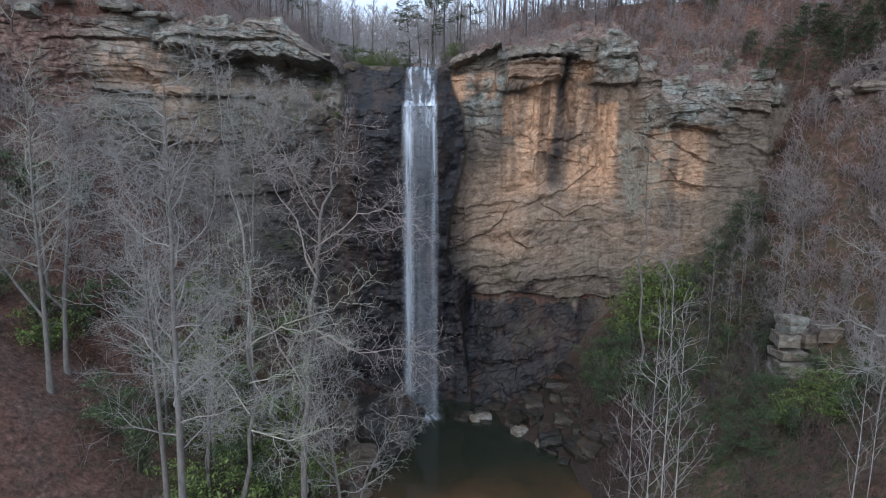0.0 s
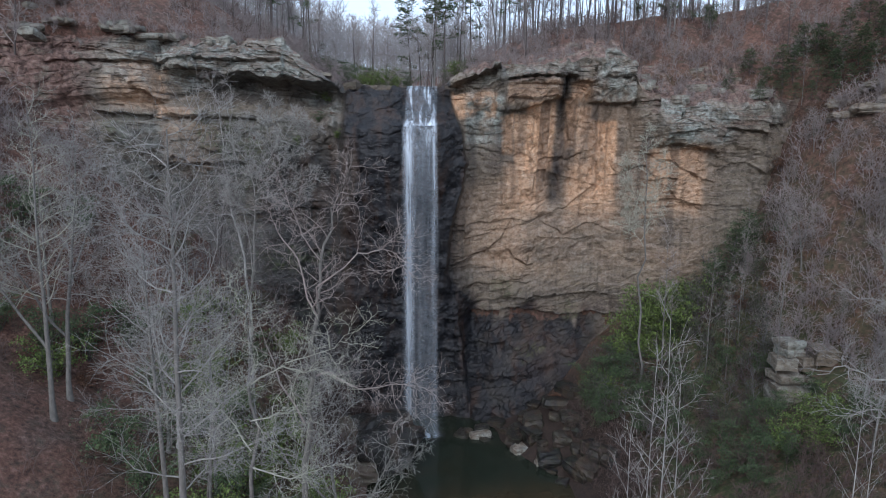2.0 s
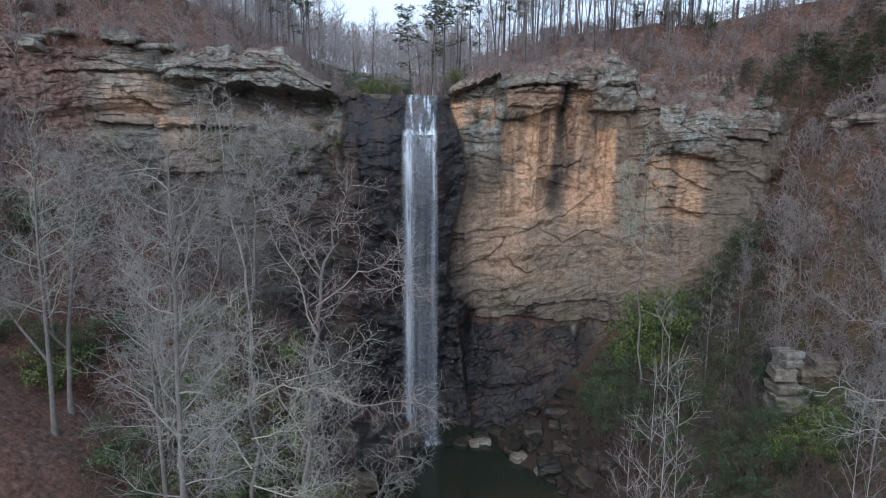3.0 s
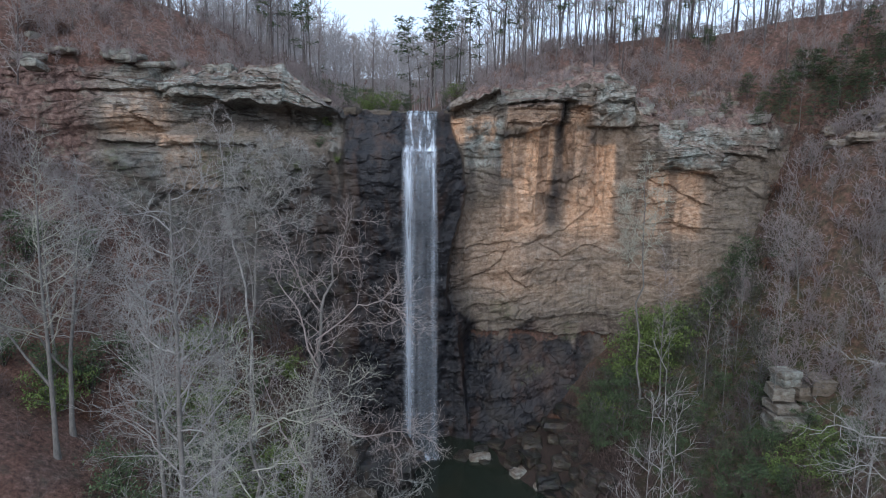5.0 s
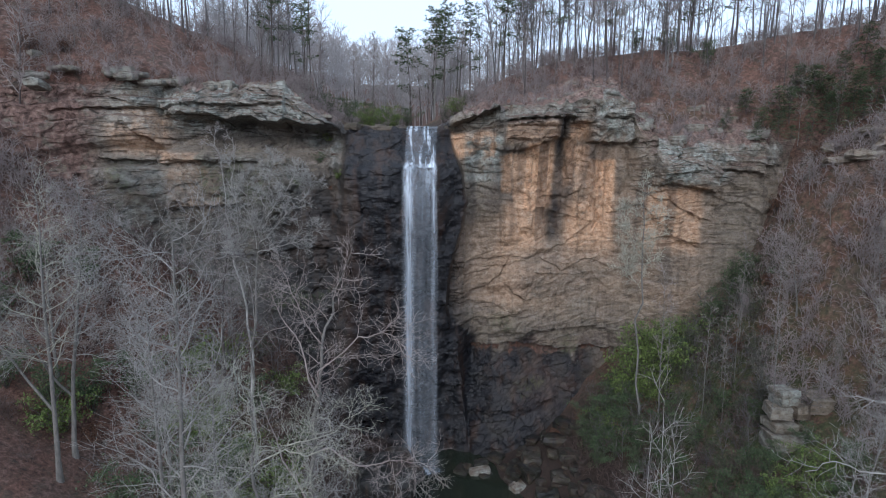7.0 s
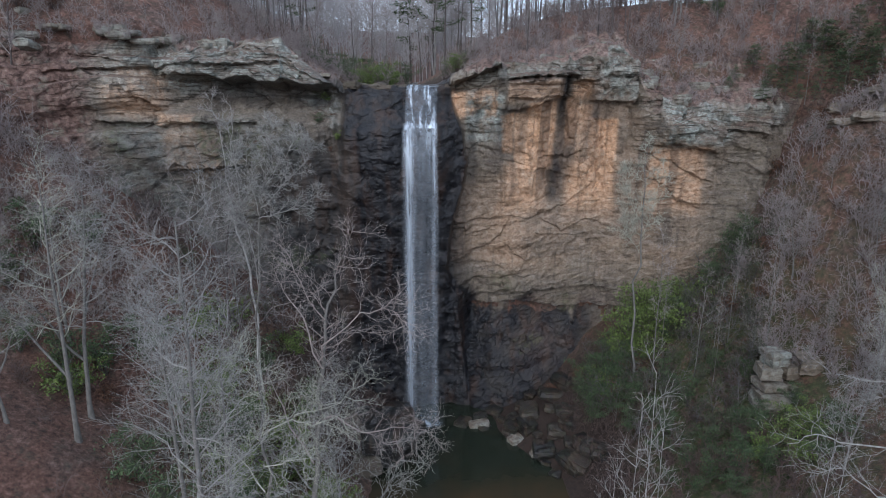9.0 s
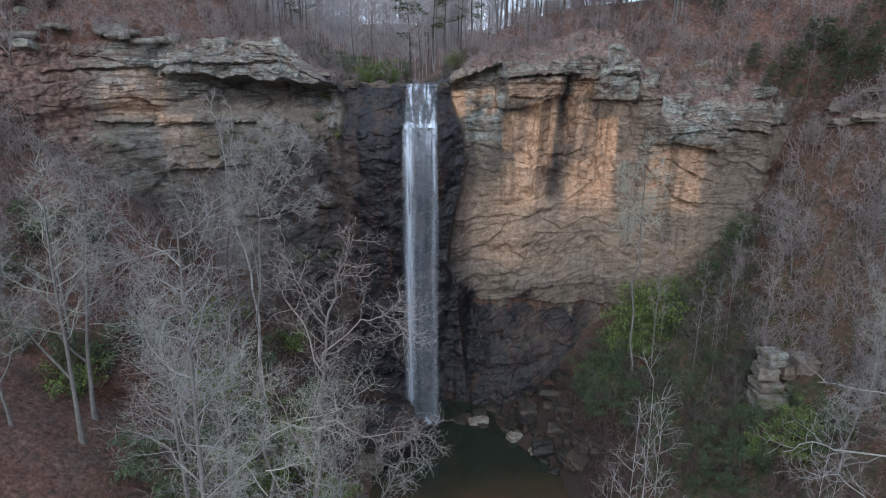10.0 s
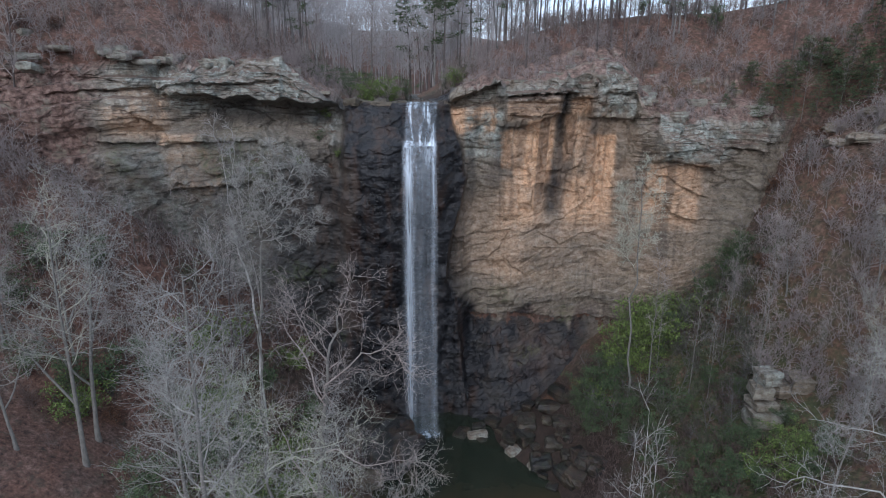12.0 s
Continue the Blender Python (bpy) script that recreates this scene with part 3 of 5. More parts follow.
def build_cliff():
    xs = np.arange(-72, 64.01, 0.2)
    rows = 320
    v = np.linspace(0, 1, rows)
    X, V = np.meshgrid(xs, v, indexing="ij")
    dry_rim = 1 - smooth(-9, -7, X) * (1 - smooth(0, 3, X))
    ragged = dry_rim * (0.7 * np.tanh(2 * vnoise(X / 2.6, 0, 0, 87)) + 0.45 * np.tanh(3 * vnoise(X / 1.0, 0, 1, 88)))
    lo, hi = base_z(X) - 3.0, top_z(X) + ragged
    Z = lo + (hi - lo) * V
    off = cliff_offset(X, Z)
    ends = smooth(-72, -60, X) * (1 - smooth(52, 62, X))
    Y = cliff_y(X) - off * ends + (1 - ends) * 7
    # the cap that runs back from the rim under the litter
    caps = np.array([0.6, 1.5, 3, 5, 7.5, 10])
    Xc = np.repeat(xs[:, None], len(caps), 1)
    Yc = np.repeat(Y[:, -1:], len(caps), 1) + caps[None, :]
    Zc = top_z(Xc) + ragged[:, -1:] * np.exp(-caps[None, :] / 2.0) + np.clip(land(Xc, cliff_y(Xc) + np.maximum(caps[None, :], 8)) - top_z(Xc), -1, 9) * (caps[None, :] / 9.0) - 0.25 * (caps[None, :] > 8) + 0.55 * np.tanh(3 * vnoise(Xc / 2.2, Yc / 1.6, 1, 65)) * (1 - smooth(-17, -14, Xc) * (1 - smooth(0, 2, Xc)))
    soil = np.concatenate([(0.22 * np.exp(-((X - 19) / 4.0) ** 2 - ((Z - 11) / 4.0) ** 2) + 1.0 * smooth(-48, -53, X + 2 * fbm(X / 5, Z / 2.5, 2, 96)) + 0.18 * smooth(26, 22, Z) * smooth(17, 19, Z) * smooth(4, 10, X) * smooth(-0.1, 0.2, fbm(X / 6, Z / 2.0, 2, 90)) + 0.6 * (smooth(33, 34, X) * (1 - smooth(35.5, 37, X)) + smooth(46, 48, X)) * smooth(0.0, 0.3, fbm(X / 5, Z / 2.5, 2, 97)) * (Z > top_z(X) - 3)),
                           np.repeat(smooth(0.2, 1.6, caps)[None, :], len(xs), 0) * (0.9 - 0.9 * smooth(-20, -17, Xc) * (1 - smooth(2, 5, Xc)))], 1)
    X, Y, Z = np.concatenate([X, Xc], 1), np.concatenate([Y, Yc], 1), np.concatenate([Z, Zc], 1)
    h = top_z(X) - Z
    wob = 2.2 * fbm(X / 5, Z / 9, 0, 71)
    # bare ochre sandstone
    def box(x0, x1, z0, z1, soft=0.5):
        wx, wz = X + 0.3 * wob, Z + 0.5 * wob
        return smooth(x0 - soft, x0 + soft, wx) * (1 - smooth(x1 - soft, x1 + soft, wx)) * smooth(z0 - 2 * soft, z0 + 2 * soft, wz) * (1 - smooth(z1 - soft, z1 + soft, wz))
    panel = np.maximum.reduce([box(10.4, 12.2, 48, 55.2, 0.3), 0.6 * box(12.4, 14.6, 44, 54.8, 0.3), box(14.4, 19.4, 45, 56.6, 0.4), 0.85 * box(21.2, 23.2, 49, 57.2, 0.3), 0.45 * box(23, 25.8, 43, 56, 0.4),
                               box(25.6, 30.6, 44, 54, 0.4), 0.75 * box(22, 31, 37, 47, 1.2), 0.6 * box(10.5, 18.5, 38, 46, 1.2), 0.75 * box(1.5, 9.5, 54.6, 58.6, 0.4), 0.5 * box(11, 20, 57, 60, 0.4), 0.7 * box(22, 25, 57, 60, 0.4)])
    och = panel * (0.95 + 0.5 * fbm(X / 4, Z / 6, 0, 72))
    och += 0.50 * smooth(-50, -47, X) * (1 - smooth(-43, -40, X + wob * 0.6)) * smooth(2.5, 4.5, h + wob * 0.3) * (1 - smooth(9, 12, h))
    och += 0.24 * (1 - panel) * smooth(8, 13, X - 0.2 * (Z - 40)) * (1 - smooth(43, 50, X)) * smooth(22, 30, Z + wob) * smooth(4, 7, h) * (0.7 + 0.8 * fbm(X / 5, Z / 3, 6, 70))
    och += 0.18 * (1 - panel) * smooth(0.0, 3.0, X) * (1 - smooth(13, 18, X)) * smooth(24, 29, Z + wob) * (1 - smooth(41, 45, Z + wob))
    och += 0.55 * box(35, 44.5, 38, 49, 0.8) * (0.8 + 0.8 * fbm(X / 4, Z / 2, 6, 89))
    och += 0.5 * box(-42.5, -37.5, 53.2, 55.2, 0.4) + 0.35 * box(-42, -35, 45, 53, 0.6)
    # dark seepage stains down the ochre wall
    streaks = smooth(0.12, 0.30, vnoise(X / 2.2 + 0.05 * wob, Z / 40, 3, 73)) * smooth(5, 7, h) * (1 - smooth(13, 25, h + 5 * vnoise(X / 2, 0, 5, 74)))
    def stain(x0, half, z0, z1):
        return np.exp(-((X + 0.15 * wob - x0) / half) ** 2) * smooth(z0, z0 + 3, Z) * (1 - smooth(z1, z1 + 2, Z))
    seep = 1.05 + 0.75 * smooth(54, 48, Z) - 0.5 * smooth(43, 39, Z)
    strong = 1.0 * stain(20.6 - 0.08 * np.clip(50 - Z, 0, 12), seep, 38, 61) + 0.6 * stain(13.6, 0.7, 46, 54) + 0.5 * stain(25.2, 0.6, 47, 57) + 0.75 * stain(6.0, 0.5, 51, 57.5) + 0.6 * stain(17.8, 0.4, 52, 56) + 0.6 * stain(12.2, 0.6, 38, 50) + 0.7 * stain(17.6, 0.8, 39, 47) + 0.4 * stain(31.2, 0.7, 46, 55) + 0.45 * stain(36.0, 0.5, 49, 56) + 0.9 * stain(10.0, 0.5, 57, 63) + 0.35 * stain(3.4, 0.6, 44, 52) + 0.3 * stain(8.8, 0.7, 42, 53)
    # water-black rock round the fall; the wall below about 20 m equally dark
    edge_x = np.interp(Z, [0, 20, 27, 33, 40, 44, 47, 52, 56, 60], [9, 6, 0.6, 1.2, 2.6, 4.0, 4.1, 3.2, 1.9, 1.0]) + 0.25 * vnoise(Z / 1.6, 0, 1, 43)
    wet_shade = smooth(edge_x + 0.3, edge_x - 0.3, X) * smooth(-21, -14, X + 2.0 * wob)
    # left foot: wet rock and the shade on it, painted as one tone
    wet_shade = np.maximum(wet_shade, 0.88 * smooth(-37, -26, X + 1.5 * wob) * smooth(6, 1, X) * (1 - smooth(45, 56, Z + wob * 2)))
    wet_shade = np.maximum(wet_shade, (0.97 + 0.25 * fbm(X / 2.5, Z / 2.5, 4, 86)) * smooth(21.5, 18.0, Z + 2.0 * wob + 0.05 * (X - 12) + 1.4 * vnoise(X / 1.1, Z / 5, 2, 85) + 0.8 * vnoise(X / 0.5, Z / 3, 2, 82)) * smooth(-30, -20, X) * (1 - smooth(26, 34, X)))
    wet_shade = np.maximum(wet_shade, (0.34 + 0.4 * fbm(X / 5, Z / 3, 8, 78)) * (1 - smooth(-26, -20, X)) * smooth(11, 15, h))
    # overhang shade in the recess below the dome, painted into the colour
    wet_shade = np.maximum(wet_shade, 0.75 * box(-37, -18.5, 56.0, 60.0, 0.6) * (0.8 + 0.6 * fbm(X / 3, Z / 2, 5, 37)))
    wet_shade = np.clip(np.maximum(wet_shade, np.maximum(strong * (0.78 + 0.45 * fbm(X / 1.5, Z / 3, 2, 79)), 0.55 * streaks * smooth(3, 6, X) * (1 - smooth(38, 46, X)))), 0, 1)
    lich = (0.9 * smooth(25, 27, X + wob * 0.4) * (1 - smooth(31.5, 33, X)) * smooth(56, 58, Z) + 1.3 * smooth(36.0, 37.5, X + 0.3 * wob) * (1 - smooth(46, 49, X)) * smooth(48.6, 50.4, Z + 0.5 * wob)
            + 0.45 * smooth(46, 48, X) * (1 - smooth(2, 4, h)) + 1.0 * smooth(3.5, 4.5, X) * (1 - smooth(10, 11, X)) * smooth(48, 52, Z + 0.5 * wob) * (1 - smooth(57, 59, Z))
            + 0.5 * smooth(3, 8, X) * (1 - smooth(24, 26, X)) * (1 - smooth(2, 3.5, h))
            + 0.85 * (1 - smooth(5.0, 9, h + wob)) * smooth(-60, -40, X) * (1 - smooth(-19, -16, X)) + 0.5 * (1 - smooth(-24, -18, X)) * smooth(9, 13, h))
    moss = 0.6 * smooth(0.15, 0.4, fbm(X / 6, Z / 6, 3, 77)) * (smooth(30, 22, Z) * smooth(4, 10, X) + (1 - smooth(-19, -14, X)) * smooth(8, 14, h))
    wet_shade = np.maximum(wet_shade, 0.9 * smooth(-19, -16, X) * smooth(3, 1, X) * (Y > cliff_y(X) + 0.5) * (h < 2))
    litter = np.clip((1 - smooth(4, 7, h)) * smooth(3, 5, X) + (1 - smooth(-20, -17, X)) * (1 - 0.75 * smooth(7, 9, h)), 0, 1) * (1 - 0.9 * np.clip(wet_shade, 0, 1))
    layers = (("soil", np.clip(soil, 0, 1)), ("litter", litter), ("ochre", np.clip(och, 0, 1)), ("wet_shade", wet_shade), ("lichen", np.clip(lich, 0, 1)), ("moss", np.clip(moss, 0, 1)))
    verts = np.stack([X.ravel(), Y.ravel(), Z.ravel()], 1)
    faces = grid_faces(X.shape[0], X.shape[1])
    fx, fz = X.ravel()[faces].mean(1), Z.ravel()[faces].mean(1)
    fh = h.ravel()[faces].mean(1)
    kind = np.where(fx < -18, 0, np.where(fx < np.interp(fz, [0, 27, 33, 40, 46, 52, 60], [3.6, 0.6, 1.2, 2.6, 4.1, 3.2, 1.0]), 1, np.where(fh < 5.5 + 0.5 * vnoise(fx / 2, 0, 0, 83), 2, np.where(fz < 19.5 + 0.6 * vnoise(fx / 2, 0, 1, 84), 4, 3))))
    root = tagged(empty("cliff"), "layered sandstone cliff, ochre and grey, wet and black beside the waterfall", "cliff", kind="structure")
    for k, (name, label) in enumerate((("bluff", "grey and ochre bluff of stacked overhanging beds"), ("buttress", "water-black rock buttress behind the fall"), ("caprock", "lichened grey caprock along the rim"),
                                       ("wall", "ochre sandstone wall with dark seepage stains"), ("undercut", "dark undercut at the foot of the wall"))):
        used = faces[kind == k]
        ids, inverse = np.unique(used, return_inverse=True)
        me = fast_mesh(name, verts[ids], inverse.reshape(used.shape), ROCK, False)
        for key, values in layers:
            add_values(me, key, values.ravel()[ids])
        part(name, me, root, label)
    return root


build_cliff()


# ---- pool and waterfall ----
def build_pool():
    xs, ys = np.arange(-16, 27.1, 0.5), np.arange(40, 99.1, 0.5)
    X, Y = np.meshgrid(xs, ys, indexing="ij")
    Z = 0.015 * fbm(X / 1.5, Y / 1.5, 0, 81) + 0.05 * np.exp(-(((X + 4) / 3) ** 2 + ((Y - 90) / 3) ** 2)) * vnoise(X / 0.7, Y / 0.7, 0, 82)
    me = fast_mesh("plunge_pool", np.stack([X.ravel(), Y.ravel(), Z.ravel()], 1), grid_faces(len(xs), len(ys)), POOL)
    tagged(new("water", me), "dark green plunge pool, silty brown in its shallows", "water", kind="structure")


build_pool()


def build_stream():
    v = np.linspace(0, 1, 40)
    ys = 96.3 + 22 * v
    mid = -3.8 - 3.0 * np.sin(v * 2.6) * v
    half = 2.4 - 1.2 * v
    u = np.linspace(-1, 1, 9)
    X = mid[None, :] + u[:, None] * half[None, :]
    Y = np.repeat(ys[None, :], 9, 0)
    Z = np.maximum(59.25, land(X * 0 + mid[None, :], Y) + 0.12 + 0 * X)
    Z = np.where(Y < 105, np.maximum(59.25 + 0.06 * (Y - 96), 59.25), Z)
    me = fast_mesh("stream", np.stack([X.ravel(), Y.ravel(), Z.ravel()], 1), grid_faces(9, 40), POOL)
    tagged(new("stream", me), "shallow stream running to the lip of the falls", "water", kind="structure")


build_stream()


def sheet(x0, x1, z0, z1, y_of, body_of, name, nx=26, nz=90, spread=0.0, seed=0):
    """One veil of falling water."""
    u, v = np.meshgrid(np.linspace(0, 1, nx), np.linspace(0, 1, nz), indexing="ij")
    Z = z1 + (z0 - z1) * v
    cx = (x0 + x1) / 2
    X = cx + (x0 + (x1 - x0) * u - cx) * (1 + spread * v) + 0.10 * vnoise(u * 6, v * 4, 0, seed)
    Y = y_of(u, Z) + 0.08 * vnoise(u * 9, v * 2, 1, seed + 1)
    me = fast_mesh(name, np.stack([X.ravel(), Y.ravel(), Z.ravel()], 1), grid_faces(nx, nz), FALL)
    add_values(me, "body", np.clip(body_of(u, v), 0, 1).ravel())
    return me


def build_fall():
    root = empty("waterfall", Matrix.Translation((-4, 91, 0)))
    tagged(root, "tall thin waterfall in silky white streaks over a dark ledge", "waterfall")
    inv = Matrix.Translation((4, -91, 0))
    def add(name, me):
        me.transform(inv)
        part(name, me, root)
    def side(u, a):
        return smooth(0, a, u) * smooth(1, 1 - a, u)
    add("upper_cascade", sheet(-6.3, -1.0, 52.4, 59.4, lambda u, z: np.interp(z, [52.4, 58.4, 59.4], [91.2, 94.2, 96.8]) + 0.25 * vnoise(u * 7, 0, 0, 5),
                               lambda u, v: (0.18 + 0.7 * smooth(-0.1, 0.6, vnoise(u * 21, v * 0.9, 0, 8)) + 0.35 * smooth(-0.1, 0.6, vnoise(u * 9, v * 2.5, 3, 9)) + 0.5 * smooth(0.8, 1, v) * smooth(-0.3, 0.3, vnoise(u * 6, 0, 4, 10))) * side(u, 0.05), "upper_cascade", nx=72, nz=40, seed=3))
    fall_y = lambda u, z: np.interp(z, [0, 30, 48, 52, 53.2], [88.4, 89.0, 89.8, 90.6, 91.6]) + 0 * u
    add("left_strand", sheet(-6.9, -4.3, 0.1, 53.2, fall_y, lambda u, v: (0.95 - 0.45 * smooth(0, 0.45, v)) * side(u, 0.5) ** 1.3, "left_strand", spread=0.12, seed=11))
    add("right_strand", sheet(-2.0, -0.7, 0.1, 53.2, lambda u, z: fall_y(u, z) + 0.3, lambda u, v: (0.62 - 0.34 * smooth(0, 0.5, v)) * side(u, 0.5), "right_strand", spread=0.12, seed=21))
    add("veil", sheet(-6.4, -0.9, 0.1, 53.0, lambda u, z: fall_y(u, z) + 0.9, lambda u, v: (0.26 * smooth(0.25, 0, v) + 0.13) * side(u, 0.2), "veil", seed=31, spread=0.04))
    add("spray", sheet(-7.6, 0.1, 0.1, 46.0, lambda u, z: fall_y(u, z) - 0.4, lambda u, v: (0.05 + 0.22 * smooth(0.86, 1, v)) * smooth(0, 0.3, v) * side(u, 0.4), "spray", seed=41, spread=0.10))
    # foam where the water strikes
    xs, ys = np.meshgrid(np.linspace(-7.6, 0.6, 60), np.linspace(86.6, 91, 36), indexing="ij")
    r = np.hypot((xs + 3.4) / 3.9, (ys - 88.9) / 1.9)
    zs = 0.06 + 0.7 * np.exp(-r * r * 3) * (0.6 + 0.4 * vnoise(xs / 0.5, ys / 0.5, 0, 47))
    foam = fast_mesh("foam", np.stack([xs.ravel(), ys.ravel(), zs.ravel()], 1), grid_faces(60, 36), FALL)
    add_values(foam, "body", np.clip((1 - smooth(0.3, 1.0, r)) * (0.55 + 0.6 * vnoise(xs / 0.6, ys / 0.6, 1, 48)), 0, 1).ravel())
    add("foam", foam)


build_fall()


# ---- trees ----
class Wood:
    """Collects tapered tubes into one mesh."""

    def __init__(self, seed):
        self.rng = random.Random(seed)
        self.verts, self.faces, self.fine, self.count = [], [], [], 0

    def tube(self, pts, radii, sides, fine=0):
        pts = np.asarray(pts, float)
        n = len(pts)
        d = np.gradient(pts, axis=0)
        d /= np.maximum(np.linalg.norm(d, axis=1, keepdims=True), 1e-9)
        ref = np.where(np.abs(d[:, 2:3]) > 0.9, [[1.0, 0, 0]], [[0, 0, 1.0]])
        a = np.cross(d, ref)
        a /= np.linalg.norm(a, axis=1, keepdims=True)
        b = np.cross(d, a)
        ang = np.arange(sides) * 2 * np.pi / sides
        ring = pts[:, None, :] + np.asarray(radii)[:, None, None] * (np.cos(ang)[None, :, None] * a[:, None, :] + np.sin(ang)[None, :, None] * b[:, None, :])
        i = np.arange(n - 1)[:, None] * sides
        s = np.arange(sides)[None, :]
        s2 = (s + 1) % sides
        q = np.stack([i + s, i + s2, i + sides + s2, i + sides + s], 2).reshape(-1, 4) + self.count
        self.verts.append(ring.reshape(-1, 3))
        self.faces.append(q)
        self.fine.append(np.full(len(q), fine))
        self.count += n * sides

    def mesh(self, name, mat, twig=None):
        me = fast_mesh(name, np.concatenate(self.verts), np.concatenate(self.faces), mat)
        if twig:
            me.materials.append(twig)
            me.polygons.foreach_set("material_index", np.concatenate(self.fine).astype(np.int32))
        return me


def wander(rng, start, way, length, steps, crook, lift):
    pts = [np.array(start, float)]
    d = np.array(way, float)
    d /= np.linalg.norm(d)
    for _ in range(steps):
        d = d + np.array([rng.gauss(0, crook), rng.gauss(0, crook), rng.gauss(0, crook * 0.7) + lift])
        d /= np.linalg.norm(d)
        pts.append(pts[-1] + d * length / steps)
    return np.array(pts)


def side_way(rng, along, angle, turn):
    along = along / np.linalg.norm(along)
    ref = np.array([0, 0, 1.0]) if abs(along[2]) < 0.9 else np.array([1.0, 0, 0])
    a = np.cross(along, ref)
    a /= np.linalg.norm(a)
    b = np.cross(along, a)
    side = math.cos(turn) * a + math.sin(turn) * b
    return math.cos(angle) * along + math.sin(angle) * side


def branches(wood, rng, pts, r0, levels, level=0, thin=0.016):
    """Grow child branches along a stem. levels: (number, share of length bare, length, angle, crook, lift, sides, steps) for each order."""
    if level >= len(levels):
        return
    number, bare, length, angle, crook, lift, sides, steps = levels[level]
    n = len(pts) - 1
    turn = rng.uniform(0, 6.28)
    for k in range(number):
        s = bare + (1 - bare) * (k + rng.random()) / number
        f = s * n
        i = min(int(f), n - 1)
        p = pts[i] + (pts[i + 1] - pts[i]) * (f - i)
        turn += 2.4 + rng.uniform(-0.5, 0.5)
        w = side_way(rng, pts[i + 1] - pts[i], radians(angle) * rng.uniform(0.75, 1.25), turn)
        shape = 1.0 - (0.65 if thin > 0.0111 else 0.42) * max(0.0, (s - bare) / (1 - bare)) ** 1.7
        ln = length * shape * rng.uniform(0.6, 1.15)
        r = max(min(r0 * (1 - 0.75 * s) * rng.uniform(0.26, 0.44), (0.06, 0.022, 0.013)[min(level, 2)] * (thin / 0.011) ** 0.5), thin * (2.6, 1.5, 1.0)[min(level, 2)])
        q = wander(rng, p, w, ln, steps, crook, lift)
        wood.tube(q, np.linspace(r, max(r * 0.22, thin * 0.7), steps + 1), sides, 1 if level >= 2 else 0)
        branches(wood, rng, q, r, levels, level + 1, thin)


def bare_tree(name, seed, height, radius, levels, bark, twig, lean=(0, 0), crook=0.03, fork=0, label="", group="", thin=0.012, fine=None):
    """A leafless tree: an empty at its foot with trunk and crown."""
    rng = random.Random(seed)
    root = empty(name)
    tagged(root, label, "tree", group)
    trunk, crown = Wood(seed), Wood(seed + 1)
    steps = 12
    pts = wander(rng, (0, 0, -0.6), (lean[0], lean[1], 1), height, steps, crook, 0.05)
    radii = radius * (1 - 0.88 * np.linspace(0, 1, steps + 1) ** 0.9)
    radii[0] *= 1.35
    trunk.tube(pts, radii, 7)
    stems = [(pts, radius)]
    for f in range(fork):
        i = 3 + f * 2
        q = wander(rng, pts[i], side_way(rng, pts[i + 1] - pts[i], radians(rng.uniform(22, 36)), rng.uniform(0, 6.28)), height * rng.uniform(0.5, 0.62), 9, crook * 2.2, 0.06)
        trunk.tube(q, np.linspace(radii[i] * 0.7, 0.03, 10), 6)
        stems.append((q, radii[i] * 0.7))
    for k, (q, r) in enumerate(stems):
        lv = list(levels)
        if k:
            lv[0] = (max(4, int(lv[0][0] * 0.5)), 0.25, *lv[0][2:])
        branches(crown, rng, q, r, lv, 0, thin)
    part("trunk", trunk.mesh("trunk", bark), root)
    part("crown", crown.mesh("crown", twig, fine or TWIG_DULL), root)
    return root


# order: number, bare share, length, angle, crook, lift, sides, steps
HERO = [(30, 0.44, 7.0, 60, 0.22, 0.035, 5, 9), (10, 0.14, 3.8, 48, 0.24, 0.03, 3, 4), (5, 0.15, 1.6, 46, 0.2, 0.03, 3, 1)]
LIMB = [(9, 0.12, 4.2, 55, 0.32, 0.03, 4, 7), (7, 0.12, 2.0, 50, 0.28, 0.03, 3, 4), (3, 0.15, 0.9, 50, 0.2, 0.03, 3, 1)]
BROAD = [(22, 0.36, 8.5, 60, 0.22, 0.04, 4, 7), (8, 0.14, 3.8, 48, 0.24, 0.03, 3, 4), (3, 0.2, 1.7, 46, 0.18, 0.02, 3, 1)]
CROOKED = [(24, 0.36, 8.6, 64, 0.34, 0.02, 4, 9), (9, 0.15, 3.6, 52, 0.30, 0.02, 3, 5), (4, 0.15, 1.5, 48, 0.2, 0.03, 3, 2)]
SLOPE = [(20, 0.26, 6.4, 58, 0.24, 0.05, 4, 6), (8, 0.12, 2.8, 50, 0.26, 0.03, 3, 3), (5, 0.15, 1.3, 48, 0.2, 0.02, 3, 1)]
FOREST = [(16, 0.40, 4.0, 46, 0.18, 0.07, 3, 4), (6, 0.15, 1.9, 42, 0.18, 0.05, 3, 2), (3, 0.2, 0.9, 42, 0.12, 0.03, 3, 1)]
YOUNG = [(16, 0.28, 5.4, 46, 0.10, 0.09, 4, 6), (5, 0.2, 1.9, 42, 0.14, 0.05, 3, 3), (2, 0.25, 0.8, 42, 0.12, 0.03, 3, 1)]


